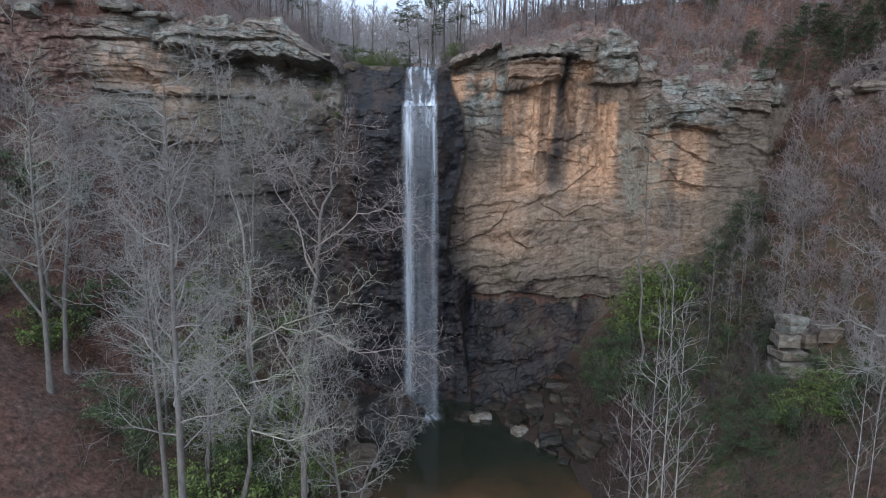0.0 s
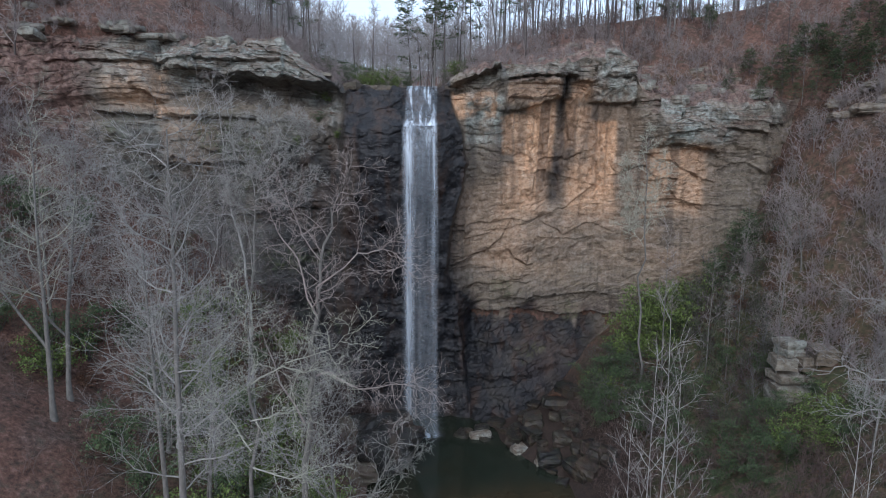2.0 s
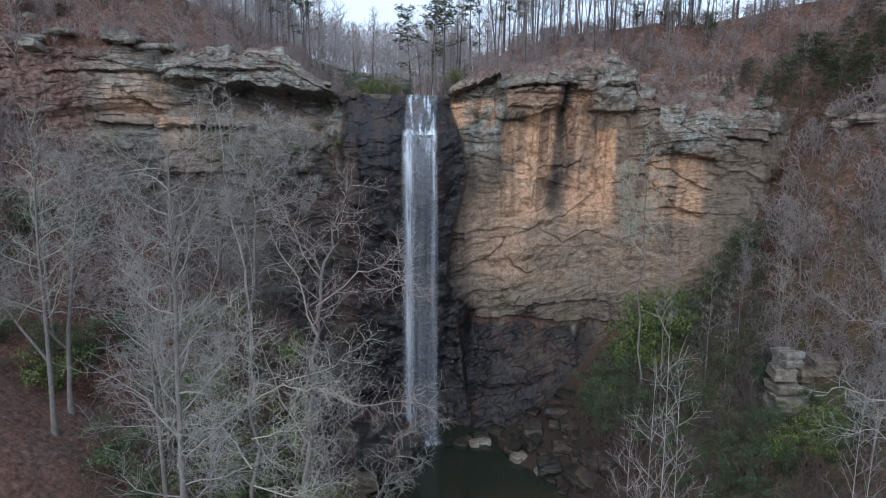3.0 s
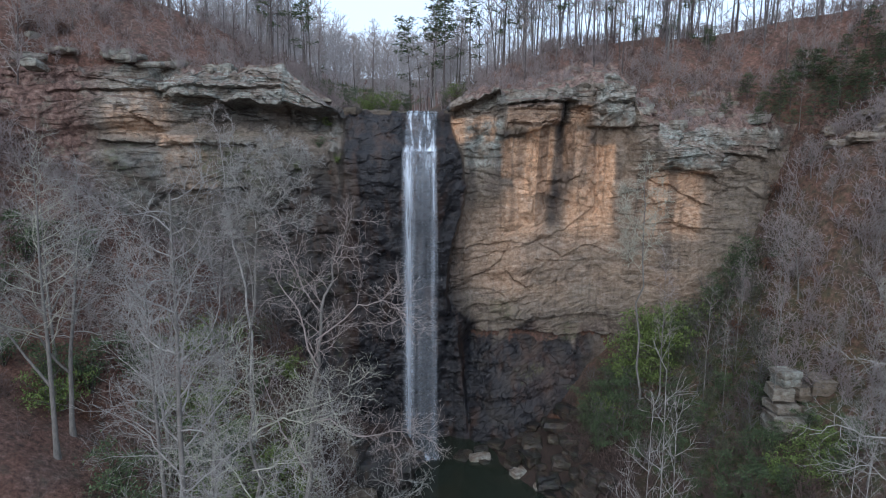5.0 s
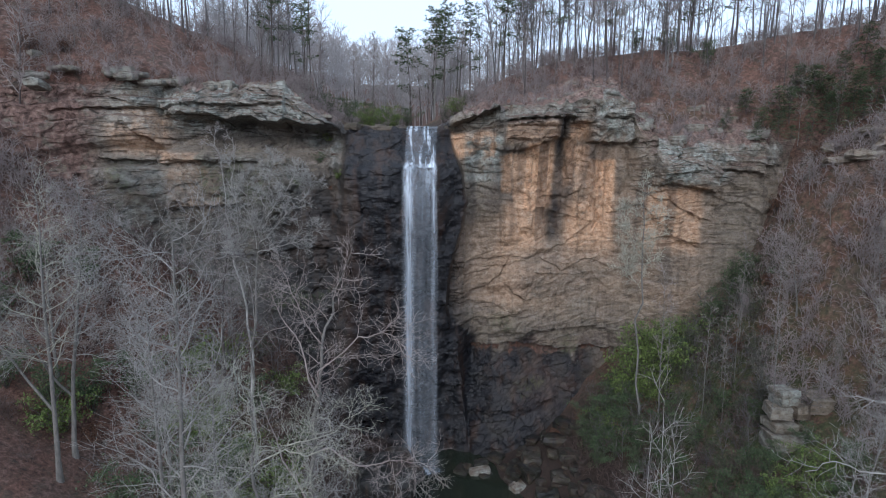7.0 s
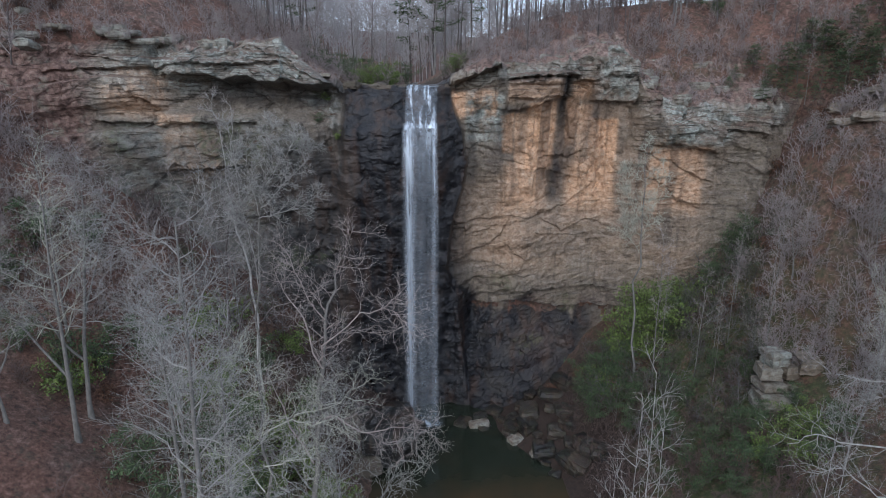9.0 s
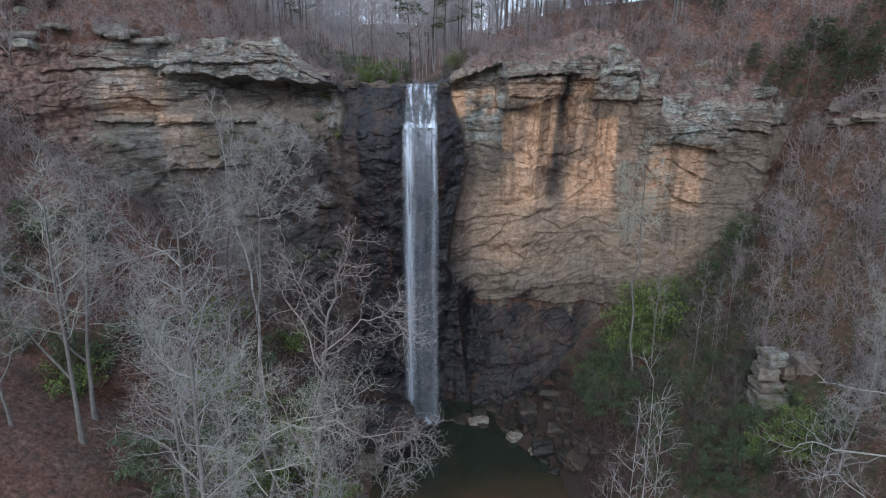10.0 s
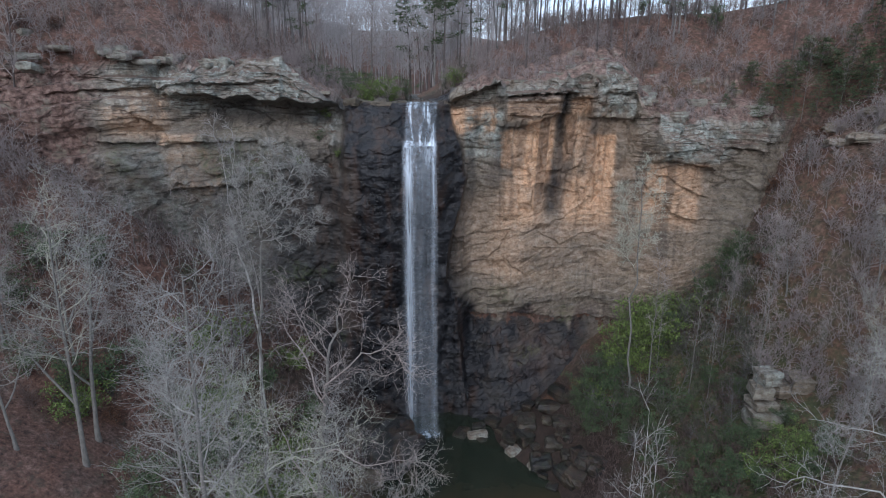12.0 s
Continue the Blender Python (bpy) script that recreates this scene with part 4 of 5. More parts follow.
def limbed_tree(name, seed, stems, levels, bark, twig, label, group, thin=0.011, fine=None):
    """A leafless tree whose trunk and main limbs follow given lines: (points in x and z, depth, thickness at either end)."""
    rng = random.Random(seed)
    x0, y0 = stems[0][0][0][0], stems[0][1]
    z0 = land_z(x0, y0)
    root = empty(name)
    tagged(root, label, "tree", group)
    trunk, crown = Wood(seed), Wood(seed + 1)
    for k, (line, y, r0, r1) in enumerate(stems):
        pts = [np.array((line[0][0] - x0, y - y0, (z0 - 0.6 if k == 0 else line[0][1]) - z0))]
        for x, z in line[1:]:
            end = np.array((x - x0, y - y0 + rng.gauss(0, 0.8), z - z0))
            last, span = pts[-1], np.linalg.norm(end - pts[-1])
            for f in (0.33, 0.66):
                pts.append(last + (end - last) * f + np.array([rng.gauss(0, 0.035), rng.gauss(0, 0.05), rng.gauss(0, 0.035)]) * span)
            pts.append(end)
        pts = np.array(pts)
        if k:
            crown = Wood(seed + k)
        (trunk if k == 0 else crown).tube(pts, np.linspace(r0 * (0.72 if k == 0 else 0.46), r1 * 0.6, len(pts)), 7 if k == 0 else 6)
        lv = levels if k else [(16, 0.5, *levels[0][2:]), *levels[1:]]
        branches(crown, rng, pts, r0 * 0.5, lv, 0, thin)
        name = "limb" if k else "crown"
        part(name, crown.mesh(name, twig, fine or TWIG_DULL), root)
    part("trunk", trunk.mesh("trunk", bark), root)
    root.matrix_world = Matrix.Translation((x0, y0, z0))
    return root


def place(ob, x, y, turn=0.0, size=1.0, z=None, lean=0.0, stretch=1.0):
    if z is None:
        z = land_z(x, y)
    m = Matrix.Translation((x, y, z)) @ Matrix.Rotation(radians(turn), 4, "Z") @ Matrix.Rotation(radians(lean), 4, "X") @ Matrix.Diagonal((size, size, size * stretch, 1))
    return m


def put(ob, *args, **kw):
    ob.matrix_world = place(ob, *args, **kw)
    return ob


def build_near_trees():
    g = "leafless trees in the valley"
    def top_at(ob, height, x, y, top, turn):
        """Set a tree so that its crown ends at a known height."""
        z = land_z(x, y)
        return place(ob, x, y, turn, (top - z) / height, z)
    hero = bare_tree("tree", 101, 42, 0.38, HERO, BARK_GREY, TWIG_GREY, fork=0, crook=0.015, label="tall leafless grey hardwood with wide fine branches", group=g, thin=0.011, fine=TWIG_GREY)
    hero.matrix_world = top_at(hero, 42, -18.0, 35.2, 49, 20)
    limbed_tree("tree", 108, [([(-12.4, 0), (-11.7, 21.1), (-11.0, 27.0), (-10.0, 34.2), (-9.5, 38.8), (-8.7, 42.8), (-6.9, 46.5)], 42.5, 0.42, 0.04),
                              ([(-10.0, 34.2), (-9.7, 36.8), (-6.6, 39.3), (-4.7, 39.6), (-2.8, 41.5)], 42.5, 0.17, 0.03), ([(-4.7, 39.6), (-3.6, 39.2), (-2.8, 38.1)], 42.5, 0.07, 0.02),
                              ([(-11.0, 28.5), (-9.3, 29.2), (-6.8, 28.0), (-4.2, 28.0), (-3.3, 24.1)], 43.5, 0.20, 0.03), ([(-4.2, 28.0), (-2.6, 28.2), (-1.1, 27.7)], 43.5, 0.07, 0.02),
                              ([(-10.0, 34.2), (-11.3, 38.8), (-13.0, 40.8), (-13.8, 42.7)], 42.5, 0.17, 0.03), ([(-9.5, 38.8), (-11.2, 42.2), (-12.4, 45.0)], 42.0, 0.12, 0.03),
                              ([(-11.3, 25), (-14.0, 30.0), (-14.8, 34.5)], 42.5, 0.18, 0.03)],
                LIMB, BARK_GREY, TWIG_BROWN, "leafless hardwood with crooked forking limbs reaching towards the falls", g)
    limbed_tree("tree", 109, [([(-15.2, 0), (-15.0, 20), (-14.6, 28), (-14.9, 33), (-15.6, 38)], 40, 0.30, 0.04), ([(-14.6, 29.5), (-12.1, 31.0), (-10.4, 30.6), (-8.8, 31.0)], 40, 0.15, 0.03),
                              ([(-14.8, 26.5), (-12.6, 27.4), (-10.5, 26.6)], 40, 0.12, 0.03), ([(-12.1, 31.0), (-9.5, 32.0), (-6.4, 33.5)], 40.5, 0.11, 0.02), ([(-14.9, 24), (-17.4, 27), (-19.5, 28)], 40, 0.12, 0.02),
                              ([(-14.9, 23), (-11.5, 22.6), (-8.4, 23.6)], 39.5, 0.14, 0.03)],
                LIMB, BARK_GREY, TWIG_PALE, "leafless tree with pale contorted limbs above the bank", g, fine=TWIG_PALE)
    limbed_tree("tree", 110, [([(-26.2, 0), (-26.2, 26.8), (-27.1, 37.4), (-27.9, 43.8)], 72.4, 0.30, 0.14), ([(-27.9, 43.8), (-28.5, 51.7), (-29.0, 57.4)], 72.4, 0.16, 0.04), ([(-27.9, 43.8), (-26.9, 46.0), (-27.6, 51.0), (-27.2, 56.4)], 72.4, 0.14, 0.04)],
                [(7, 0.5, 2.6, 40, 0.18, 0.08, 3, 4), (6, 0.2, 1.4, 44, 0.2, 0.04, 3, 2), (4, 0.2, 0.8, 44, 0.15, 0.03, 3, 1)], BARK_PALE, TWIG_GREY, "pale-barked leafless tree whose leaning stem forks before the cliff", g, 0.018)
    limbed_tree("tree", 115, [([(-26.0, 0), (-25.6, 24), (-24.6, 36), (-24.2, 42.3), (-22.8, 46), (-22.0, 51), (-21.4, 54)], 71, 0.26, 0.04), ([(-24.2, 41.5), (-21.5, 42.4), (-18.6, 43.0), (-16.0, 45.0)], 71, 0.14, 0.03),
                              ([(-24.0, 42.8), (-21.0, 45.4), (-18.0, 48.6), (-16.8, 50.8)], 71.5, 0.14, 0.03), ([(-22.8, 46), (-20.0, 49.4), (-18.4, 52.4)], 70.5, 0.11, 0.03), ([(-24.2, 42), (-25.4, 46.5), (-25.6, 52.4)], 71, 0.12, 0.03),
                              ([(-24.4, 39.5), (-27.0, 41.4), (-28.4, 44.0)], 71, 0.08, 0.02), ([(-25.2, 30), (-25.9, 38), (-26.6, 46), (-26.9, 53)], 71.5, 0.12, 0.04)],
                [(12, 0.15, 3.2, 50, 0.2, 0.05, 3, 4), (8, 0.12, 1.7, 46, 0.22, 0.04, 3, 3), (5, 0.15, 0.9, 46, 0.18, 0.03, 3, 1)], BARK_GREY, TWIG_GREY, "leafless tree with a rounded crown of fine grey twigs", g, 0.020, fine=TWIG_GREY)
    limbed_tree("tree", 116, [([(37.0, 0), (36.6, 26), (36.2, 34), (35.6, 42)], 35.5, 0.30, 0.06), ([(36.4, 29), (32.5, 32.0), (29.4, 31.6), (26.6, 33.0), (24.4, 32.6)], 35, 0.18, 0.03), ([(36.4, 33), (33.0, 36.4), (30.0, 37.6), (27.2, 37.2)], 34.5, 0.16, 0.03),
                              ([(36.0, 36), (33.6, 40.4), (31.0, 42.6)], 36, 0.13, 0.03), ([(36.6, 26), (33.0, 27.0), (30.2, 29.4), (28.0, 29.0)], 36, 0.14, 0.03)],
                [(7, 0.15, 3.6, 52, 0.30, 0.03, 4, 6), (5, 0.15, 1.8, 48, 0.28, 0.03, 3, 3), (3, 0.2, 0.8, 48, 0.2, 0.03, 3, 1)], BARK_GREY, TWIG_GREY, "leafless tree with long whitish limbs reaching over the bank", g, fine=TWIG_GREY)
    limbed_tree("tree", 117, [([(30.8, 0), (30.4, 24), (30.2, 36), (30.0, 44), (29.8, 51)], 82, 0.26, 0.05), ([(30.2, 36), (31.8, 41), (32.6, 47)], 82, 0.10, 0.03), ([(30.1, 39), (28.2, 43), (27.2, 47)], 82, 0.10, 0.03), ([(30.2, 34), (28.6, 36.5), (27.6, 40)], 82, 0.08, 0.03)],
                [(12, 0.15, 3.4, 50, 0.2, 0.07, 3, 4), (8, 0.12, 1.7, 46, 0.2, 0.04, 3, 3), (5, 0.15, 0.9, 46, 0.18, 0.03, 3, 1)], BARK_GREY, TWIG_PALE, "slim leafless tree with a grey-green crown before the ochre wall", g, 0.018, fine=TWIG_PALE)
    a = bare_tree("tree", 111, 40, 0.36, BROAD, BARK_GREY, TWIG_PALE, fork=1, crook=0.02, label="leafless grey hardwood on the valley slope", group=g, thin=0.017, fine=TWIG_GREY)
    a.matrix_world = top_at(a, 40, -39.8, 53.0, 52, 140)
    b = bare_tree("tree", 102, 38, 0.36, CROOKED, BARK_GREY, TWIG_GREY, fork=2, crook=0.045, label="leafless hardwood with crooked brown limbs", group=g, thin=0.017, fine=TWIG_GREY)
    b.matrix_world = top_at(b, 38, -40.8, 57.0, 51, 60)
    h = {a: 40, b: 38, hero: 42}
    spots = [(b, -9.7, 51.0, 35, 200), (hero, -24.0, 44, 41, 250), (b, -45, 50.5, 49, 230), (a, -53, 61, 56, 80), (b, -31, 58, 42, 310), (a, -47, 64, 55, 20), (b, -22, 48, 38, 120), (a, -25, 56, 40, 33), (b, -16, 58, 35, 18),
             (b, 44, 52.5, 34, 10), (a, 52, 60, 42, 170), (b, 60, 72, 50, 220), (a, 56, 64, 46, 66), (b, 50, 52, 41, 140), (b, 44.5, 45, 33, 80)]
    for src, x, y, top, turn in spots:
        copy_thing(src, top_at(src, h[src], x, y, top, turn))
    d1 = bare_tree("tree", 112, 20, 0.22, SLOPE, BARK_GREY, TWIG_DULL, fork=1, crook=0.04, label="leafless grey tree on the steep slope", group=g, thin=0.015)
    d1.matrix_world = top_at(d1, 20, 53, 80, 43, 44)
    d2 = bare_tree("tree", 113, 20, 0.22, SLOPE, BARK_GREY, TWIG_BROWN, fork=2, crook=0.05, label="leafless brown-twigged tree on the steep slope", group=g, thin=0.015)
    d2.matrix_world = top_at(d2, 20, 58, 82, 49, 100)
    rng = random.Random(77)
    for k in range(44):
        x = rng.uniform(50, 76)
        y = float(cliff_y(x)) - rng.uniform(1, 32)
        copy_thing((d1, d2)[k % 2], top_at(d1, 20, x, y, land_z(x, y) + rng.uniform(6, 12), rng.uniform(0, 360)))
    # shaded counterpart of d1 and d2, its shade given by darker bark colours
    d3 = bare_tree("tree", 114, 20, 0.2, SLOPE, BARK_BROWN, TWIG_DARK, fork=1, crook=0.04, label="leafless tree below the cliff, the cliff's shade put into its dark colour", group=g, thin=0.014, fine=TWIG_DARK)
    d3.matrix_world = top_at(d3, 20, -30, 72, 46, 44)
    for k in range(26):
        x = rng.choice((rng.uniform(-70, -28), rng.uniform(-72, -42)))
        y = float(cliff_y(x)) - rng.uniform(3, 24)
        z = land_z(x, y)
        copy_thing(d3 if x > -27 else (d1, d2)[k % 2], top_at(d1, 20, x, y, min(z + rng.uniform(10, 20), 54.5 + max(0, -44 - x) * 0.7), rng.uniform(0, 360)))
    for k in range(34):
        x = rng.choice((rng.uniform(-66, -24), rng.uniform(6, 74)))
        y = float(cliff_y(x)) + rng.uniform(3, 20)
        copy_thing((d1, d2)[k % 2], place(d1, x, y, rng.uniform(0, 360), rng.uniform(0.25, 0.55), land_z(x, max(y, float(cliff_y(x)) + 8)) - (1.5 if y < float(cliff_y(x)) + 8 else 0)))
    y1 = bare_tree("tree", 104, 27, 0.085, YOUNG, BARK_PALE, TWIG_GREY, crook=0.012, fine=TWIG_DULL, thin=0.0112, label="slender young tree with whitish bark and upswept branches", group=g)
    y1.matrix_world = top_at(y1, 27, 16.0, 40.5, 31.0, 0)
    for x, y, top, turn in [(17.9, 41.5, 31.2, 80), (19.8, 42.5, 27.5, 160), (14.6, 39, 24, 200), (33.2, 41, 29, 250), (36, 43, 27, 40)]:
        copy_thing(y1, top_at(y1, 27, x, y, top, turn))
    s = bare_tree("tree", 105, 31, 0.15, FOREST, BARK_GREY, TWIG_DULL, crook=0.022, label="slim straight leafless tree below the cliff", group=g, thin=0.017)
    s.matrix_world = top_at(s, 31, 33.5, 80.5, 38, 0)
    for x, y, top, turn in [(38.8, 77.7, 38, 60), (43.4, 68.4, 38, 200), (48.3, 76.5, 44, 120), (42, 79, 34, 190), (41, 76, 32, 240), (44.5, 80, 40, 10), (50, 80, 48, 80), (36, 84, 36, 20),
                            (-30, 76, 48, 60), (-37, 78, 52, 150), (-44, 76, 52, 5), (-50, 70, 52, 100), (-40, 80, 54, 111),
                            (-33, 82, 50, 90), (-48, 78, 54, 190), (-54, 74, 57, 250), (47, 84, 46, 0), (65, 86, 66, 30), (69, 88, 68, 160), (60.6, 95.7, 73, 40), (63.9, 91.6, 70, 140), (64, 99.5, 76, 10), (68, 99, 77, 70), (62, 103, 78, 120), (71, 100, 78, 200), (57, 99, 72, 250), (74, 98, 78, 300), (63, 96.5, 70, 15), (66, 97, 71, 95), (60, 97.5, 69, 205), (69, 96, 73, 280), (36, 104, 73, 33), (41, 103, 71, 133), (45, 101, 70, 233), (49, 104, 73, 303), (53, 102, 70, 73), (39, 108, 75, 170), (-52, 88, 76, 20), (-46, 91, 77, 120), (-38, 95, 78, 220)]:
        copy_thing(s, top_at(s, 31, x, y, top, turn))


build_near_trees()


def pine(name, seed, height, label, group):
    rng = random.Random(seed)
    root = empty(name)
    tagged(root, label, "tree", group)
    trunk, limbs, needles = Wood(seed), Wood(seed + 1), []
    pts = wander(rng, (0, 0, -0.6), (0, 0, 1), height, 12, 0.02, 0.05)
    trunk.tube(pts, 0.26 * (1 - 0.85 * np.linspace(0, 1, 13)), 7)
    nrng = np.random.default_rng(seed)
    for k in range(26):
        s = 0.55 + 0.45 * k / 26 if k > 4 else 0.35 + 0.05 * k
        i = min(int(s * 12), 11)
        p = pts[i] + (pts[i + 1] - pts[i]) * (s * 12 - i)
        q = wander(rng, p, side_way(rng, np.array([0, 0, 1.0]), radians(rng.uniform(65, 95)), k * 2.4), (3.6 * (1 - 0.6 * s) + 0.7) * rng.uniform(0.6, 1.2), 5, 0.12, 0.05)
        limbs.tube(q, np.linspace(0.07, 0.02, 6), 3)
        for j in range(2, 6):
            for _ in range(5):
                needles.append(q[j] + np.array([rng.gauss(0, 0.5), rng.gauss(0, 0.5), rng.gauss(0.1, 0.25)]))
    c = np.repeat(np.array(needles), 9, 0)
    d = nrng.normal(size=c.shape)
    d[:, 2] = np.abs(d[:, 2]) * 0.6
    d /= np.linalg.norm(d, axis=1, keepdims=True)
    side = np.cross(d, nrng.normal(size=c.shape))
    side /= np.linalg.norm(side, axis=1, keepdims=True)
    ln = nrng.uniform(0.35, 0.6, (len(c), 1))
    v = np.stack([c - side * 0.06, c + side * 0.06, c + d * ln], 1).reshape(-1, 3)
    part("trunk", trunk.mesh("trunk", BARK_BROWN), root)
    part("branchwork", limbs.mesh("branchwork", BARK_BROWN), root)
    part("crown", fast_mesh("crown", v, np.arange(len(v)).reshape(-1, 3), NEEDLES, False), root, "dark green needles in tufts")
    return root


def build_rim_trees():
    rng = random.Random(7)
    g = "leafless woods above the cliff"
    kinds = [bare_tree("tree", 120 + k, 23, (0.15, 0.2, 0.26)[k // 2], FOREST, (BARK_BROWN, BARK_GREY, BARK_BROWN)[k % 3], (TWIG_DULL, BRUSH, TWIG_DULL)[k % 3], crook=0.018, thin=0.03,
                       label=("tall thin dark leafless tree of the ridge woods", "tall thin brown leafless tree of the ridge woods", "slim grey leafless tree of the ridge woods")[k % 3], group=g) for k in range(6)]
    used, n = set(), 0
    while n < 120:
        x = rng.uniform(-95, 105)
        dd = rng.uniform(3, 36)
        y = float(cliff_y(x)) + dd
        in_stream = abs(x + 5) < 7 and dd < 24
        if in_stream or (dd < 16 and rng.random() > 0.3):
            continue
        k = rng.randrange(6)
        m = place(None, x, y, rng.uniform(0, 360), rng.uniform(0.45, 1.12), lean=rng.gauss(0, 3.0))
        if k not in used:
            used.add(k)
            kinds[k].matrix_world = m
        else:
            copy_thing(kinds[k], m)
        n += 1
    p = pine("pine", 140, 22, "tall pine with tufted crown above the cliff", g)
    put(p, -32.5, 109, 0, 1.0)
    for x, y, turn, size in [(-2.4, 130, 50, 1.15), (0.3, 118, 100, 1.0), (13, 122, 20, 1.0), (24.4, 120, 170, 1.05), (-8, 140, 220, 1.1), (6, 128, 300, 0.95), (18, 128, 10, 1.0), (50, 116, 80, 0.9),
                             (-27, 112, 150, 0.8), (36, 121, 33, 0.95), (-19, 98.7, 60, 0.36), (60, 118, 222, 0.9)]:
        copy_thing(p, place(p, x, y, turn, size))


build_rim_trees()


def tree_shape(seed, height, radius, levels, thin):
    """Trunk and branches of one tree of the joined woods."""
    rng = random.Random(seed)
    wood = Wood(seed)
    pts = wander(rng, (0, 0, -0.6), (rng.gauss(0, 0.04), rng.gauss(0, 0.04), 1), height, 6, 0.025, 0.03)
    wood.tube(pts, radius * (1 - 0.8 * np.linspace(0, 1, 7)), 4)
    branches(wood, rng, pts, radius, levels, 0, thin)
    return np.concatenate(wood.verts), np.concatenate(wood.faces)


def clump_shrub(seed, stems, height, twigs):
    wood = Wood(seed)
    rng = random.Random(seed)
    for _ in range(stems):
        w = (rng.gauss(0, 0.35), rng.gauss(0, 0.35), 1)
        pts = wander(rng, (rng.gauss(0, 0.4), rng.gauss(0, 0.4), -0.2), w, height * rng.uniform(0.6, 1.1), 4, 0.1, 0.04)
        wood.tube(pts, np.linspace(0.038, 0.02, 5), 3)
        branches(wood, rng, pts, 0.03, [(twigs + 2, 0.15, height * 0.42, 48, 0.16, 0.05, 3, 2), (2, 0.2, height * 0.24, 48, 0.12, 0.05, 3, 1)], 0, 0.017)
    return np.concatenate(wood.verts), np.concatenate(wood.faces)


def scatter(name, templates, spots, mat, label, category, seed, lo=0.7, hi=1.3, height=land_z):
    rng = random.Random(seed)
    vs, fs, count = [], [], 0
    for x, y in spots:
        v, f = templates[rng.randrange(len(templates))]
        a, s = rng.uniform(0, 6.28), rng.uniform(lo, hi)
        rot = np.array([[math.cos(a), -math.sin(a), 0], [math.sin(a), math.cos(a), 0], [0, 0, 1]]) * s
        vs.append(v @ rot.T + np.array([x, y, height(x, y)]))
        fs.append(f + count)
        count += len(v)
    tagged(new(name, fast_mesh(name, np.concatenate(vs), np.concatenate(fs), mat)), label, category, kind="stuff")


def build_far_woods():
    """The woods in the distance, beyond counting."""
    rng = random.Random(9)
    far = [tree_shape(900 + k, 20, 0.12, [(15, 0.22, 5.4, 42, 0.12, 0.1, 3, 2), (5, 0.15, 2.8, 40, 0.1, 0.05, 3, 1)], 0.04) for k in range(6)]
    spots = []
    for _ in range(560):
        y = rng.uniform(128, 290)
        spots.append((rng.uniform(-0.42, 0.04 + 0.12 * (rng.random() < 0.4)) * y, y))
    scatter("far_woods", far, spots, HAZE_TWIG, "distant leafless woods on the hill behind the falls, haze put into their pale grey", "woods", 91, 0.6, 1.05)
    near = [tree_shape(920 + k, 21, (0.12, 0.16, 0.22)[k % 3], [(12, 0.38, 4.6, 44, 0.16, 0.07, 3, 2), (5, 0.2, 2.2, 40, 0.1, 0.05, 3, 1)], 0.032) for k in range(8)]
    spots = []
    while len(spots) < 190:
        x = rng.choice((rng.uniform(-105, -30), rng.uniform(4, 115)))
        spots.append((x, float(cliff_y(x)) + rng.uniform(20, 70)))
    for _ in range(130):
        x = rng.uniform(16, 105)
        spots.append((x, float(cliff_y(x)) + rng.uniform(17, 44)))
    scatter("ridge_woods", near, spots, TWIG_DARK, "leafless brown woods along the ridge above the cliff", "woods", 92, 0.6, 1.15)


def cap_z(x, y):
    """Height of the rock cap between the rim and the slope behind."""
    dd = y - float(cliff_y(x))
    z0 = float(top_z(x))
    return z0 + min(max(land_z(x, float(cliff_y(x)) + 8) - z0, -1), 9) * max(dd, 0) / 9.0 - 0.1 if dd < 8 else land_z(x, y)


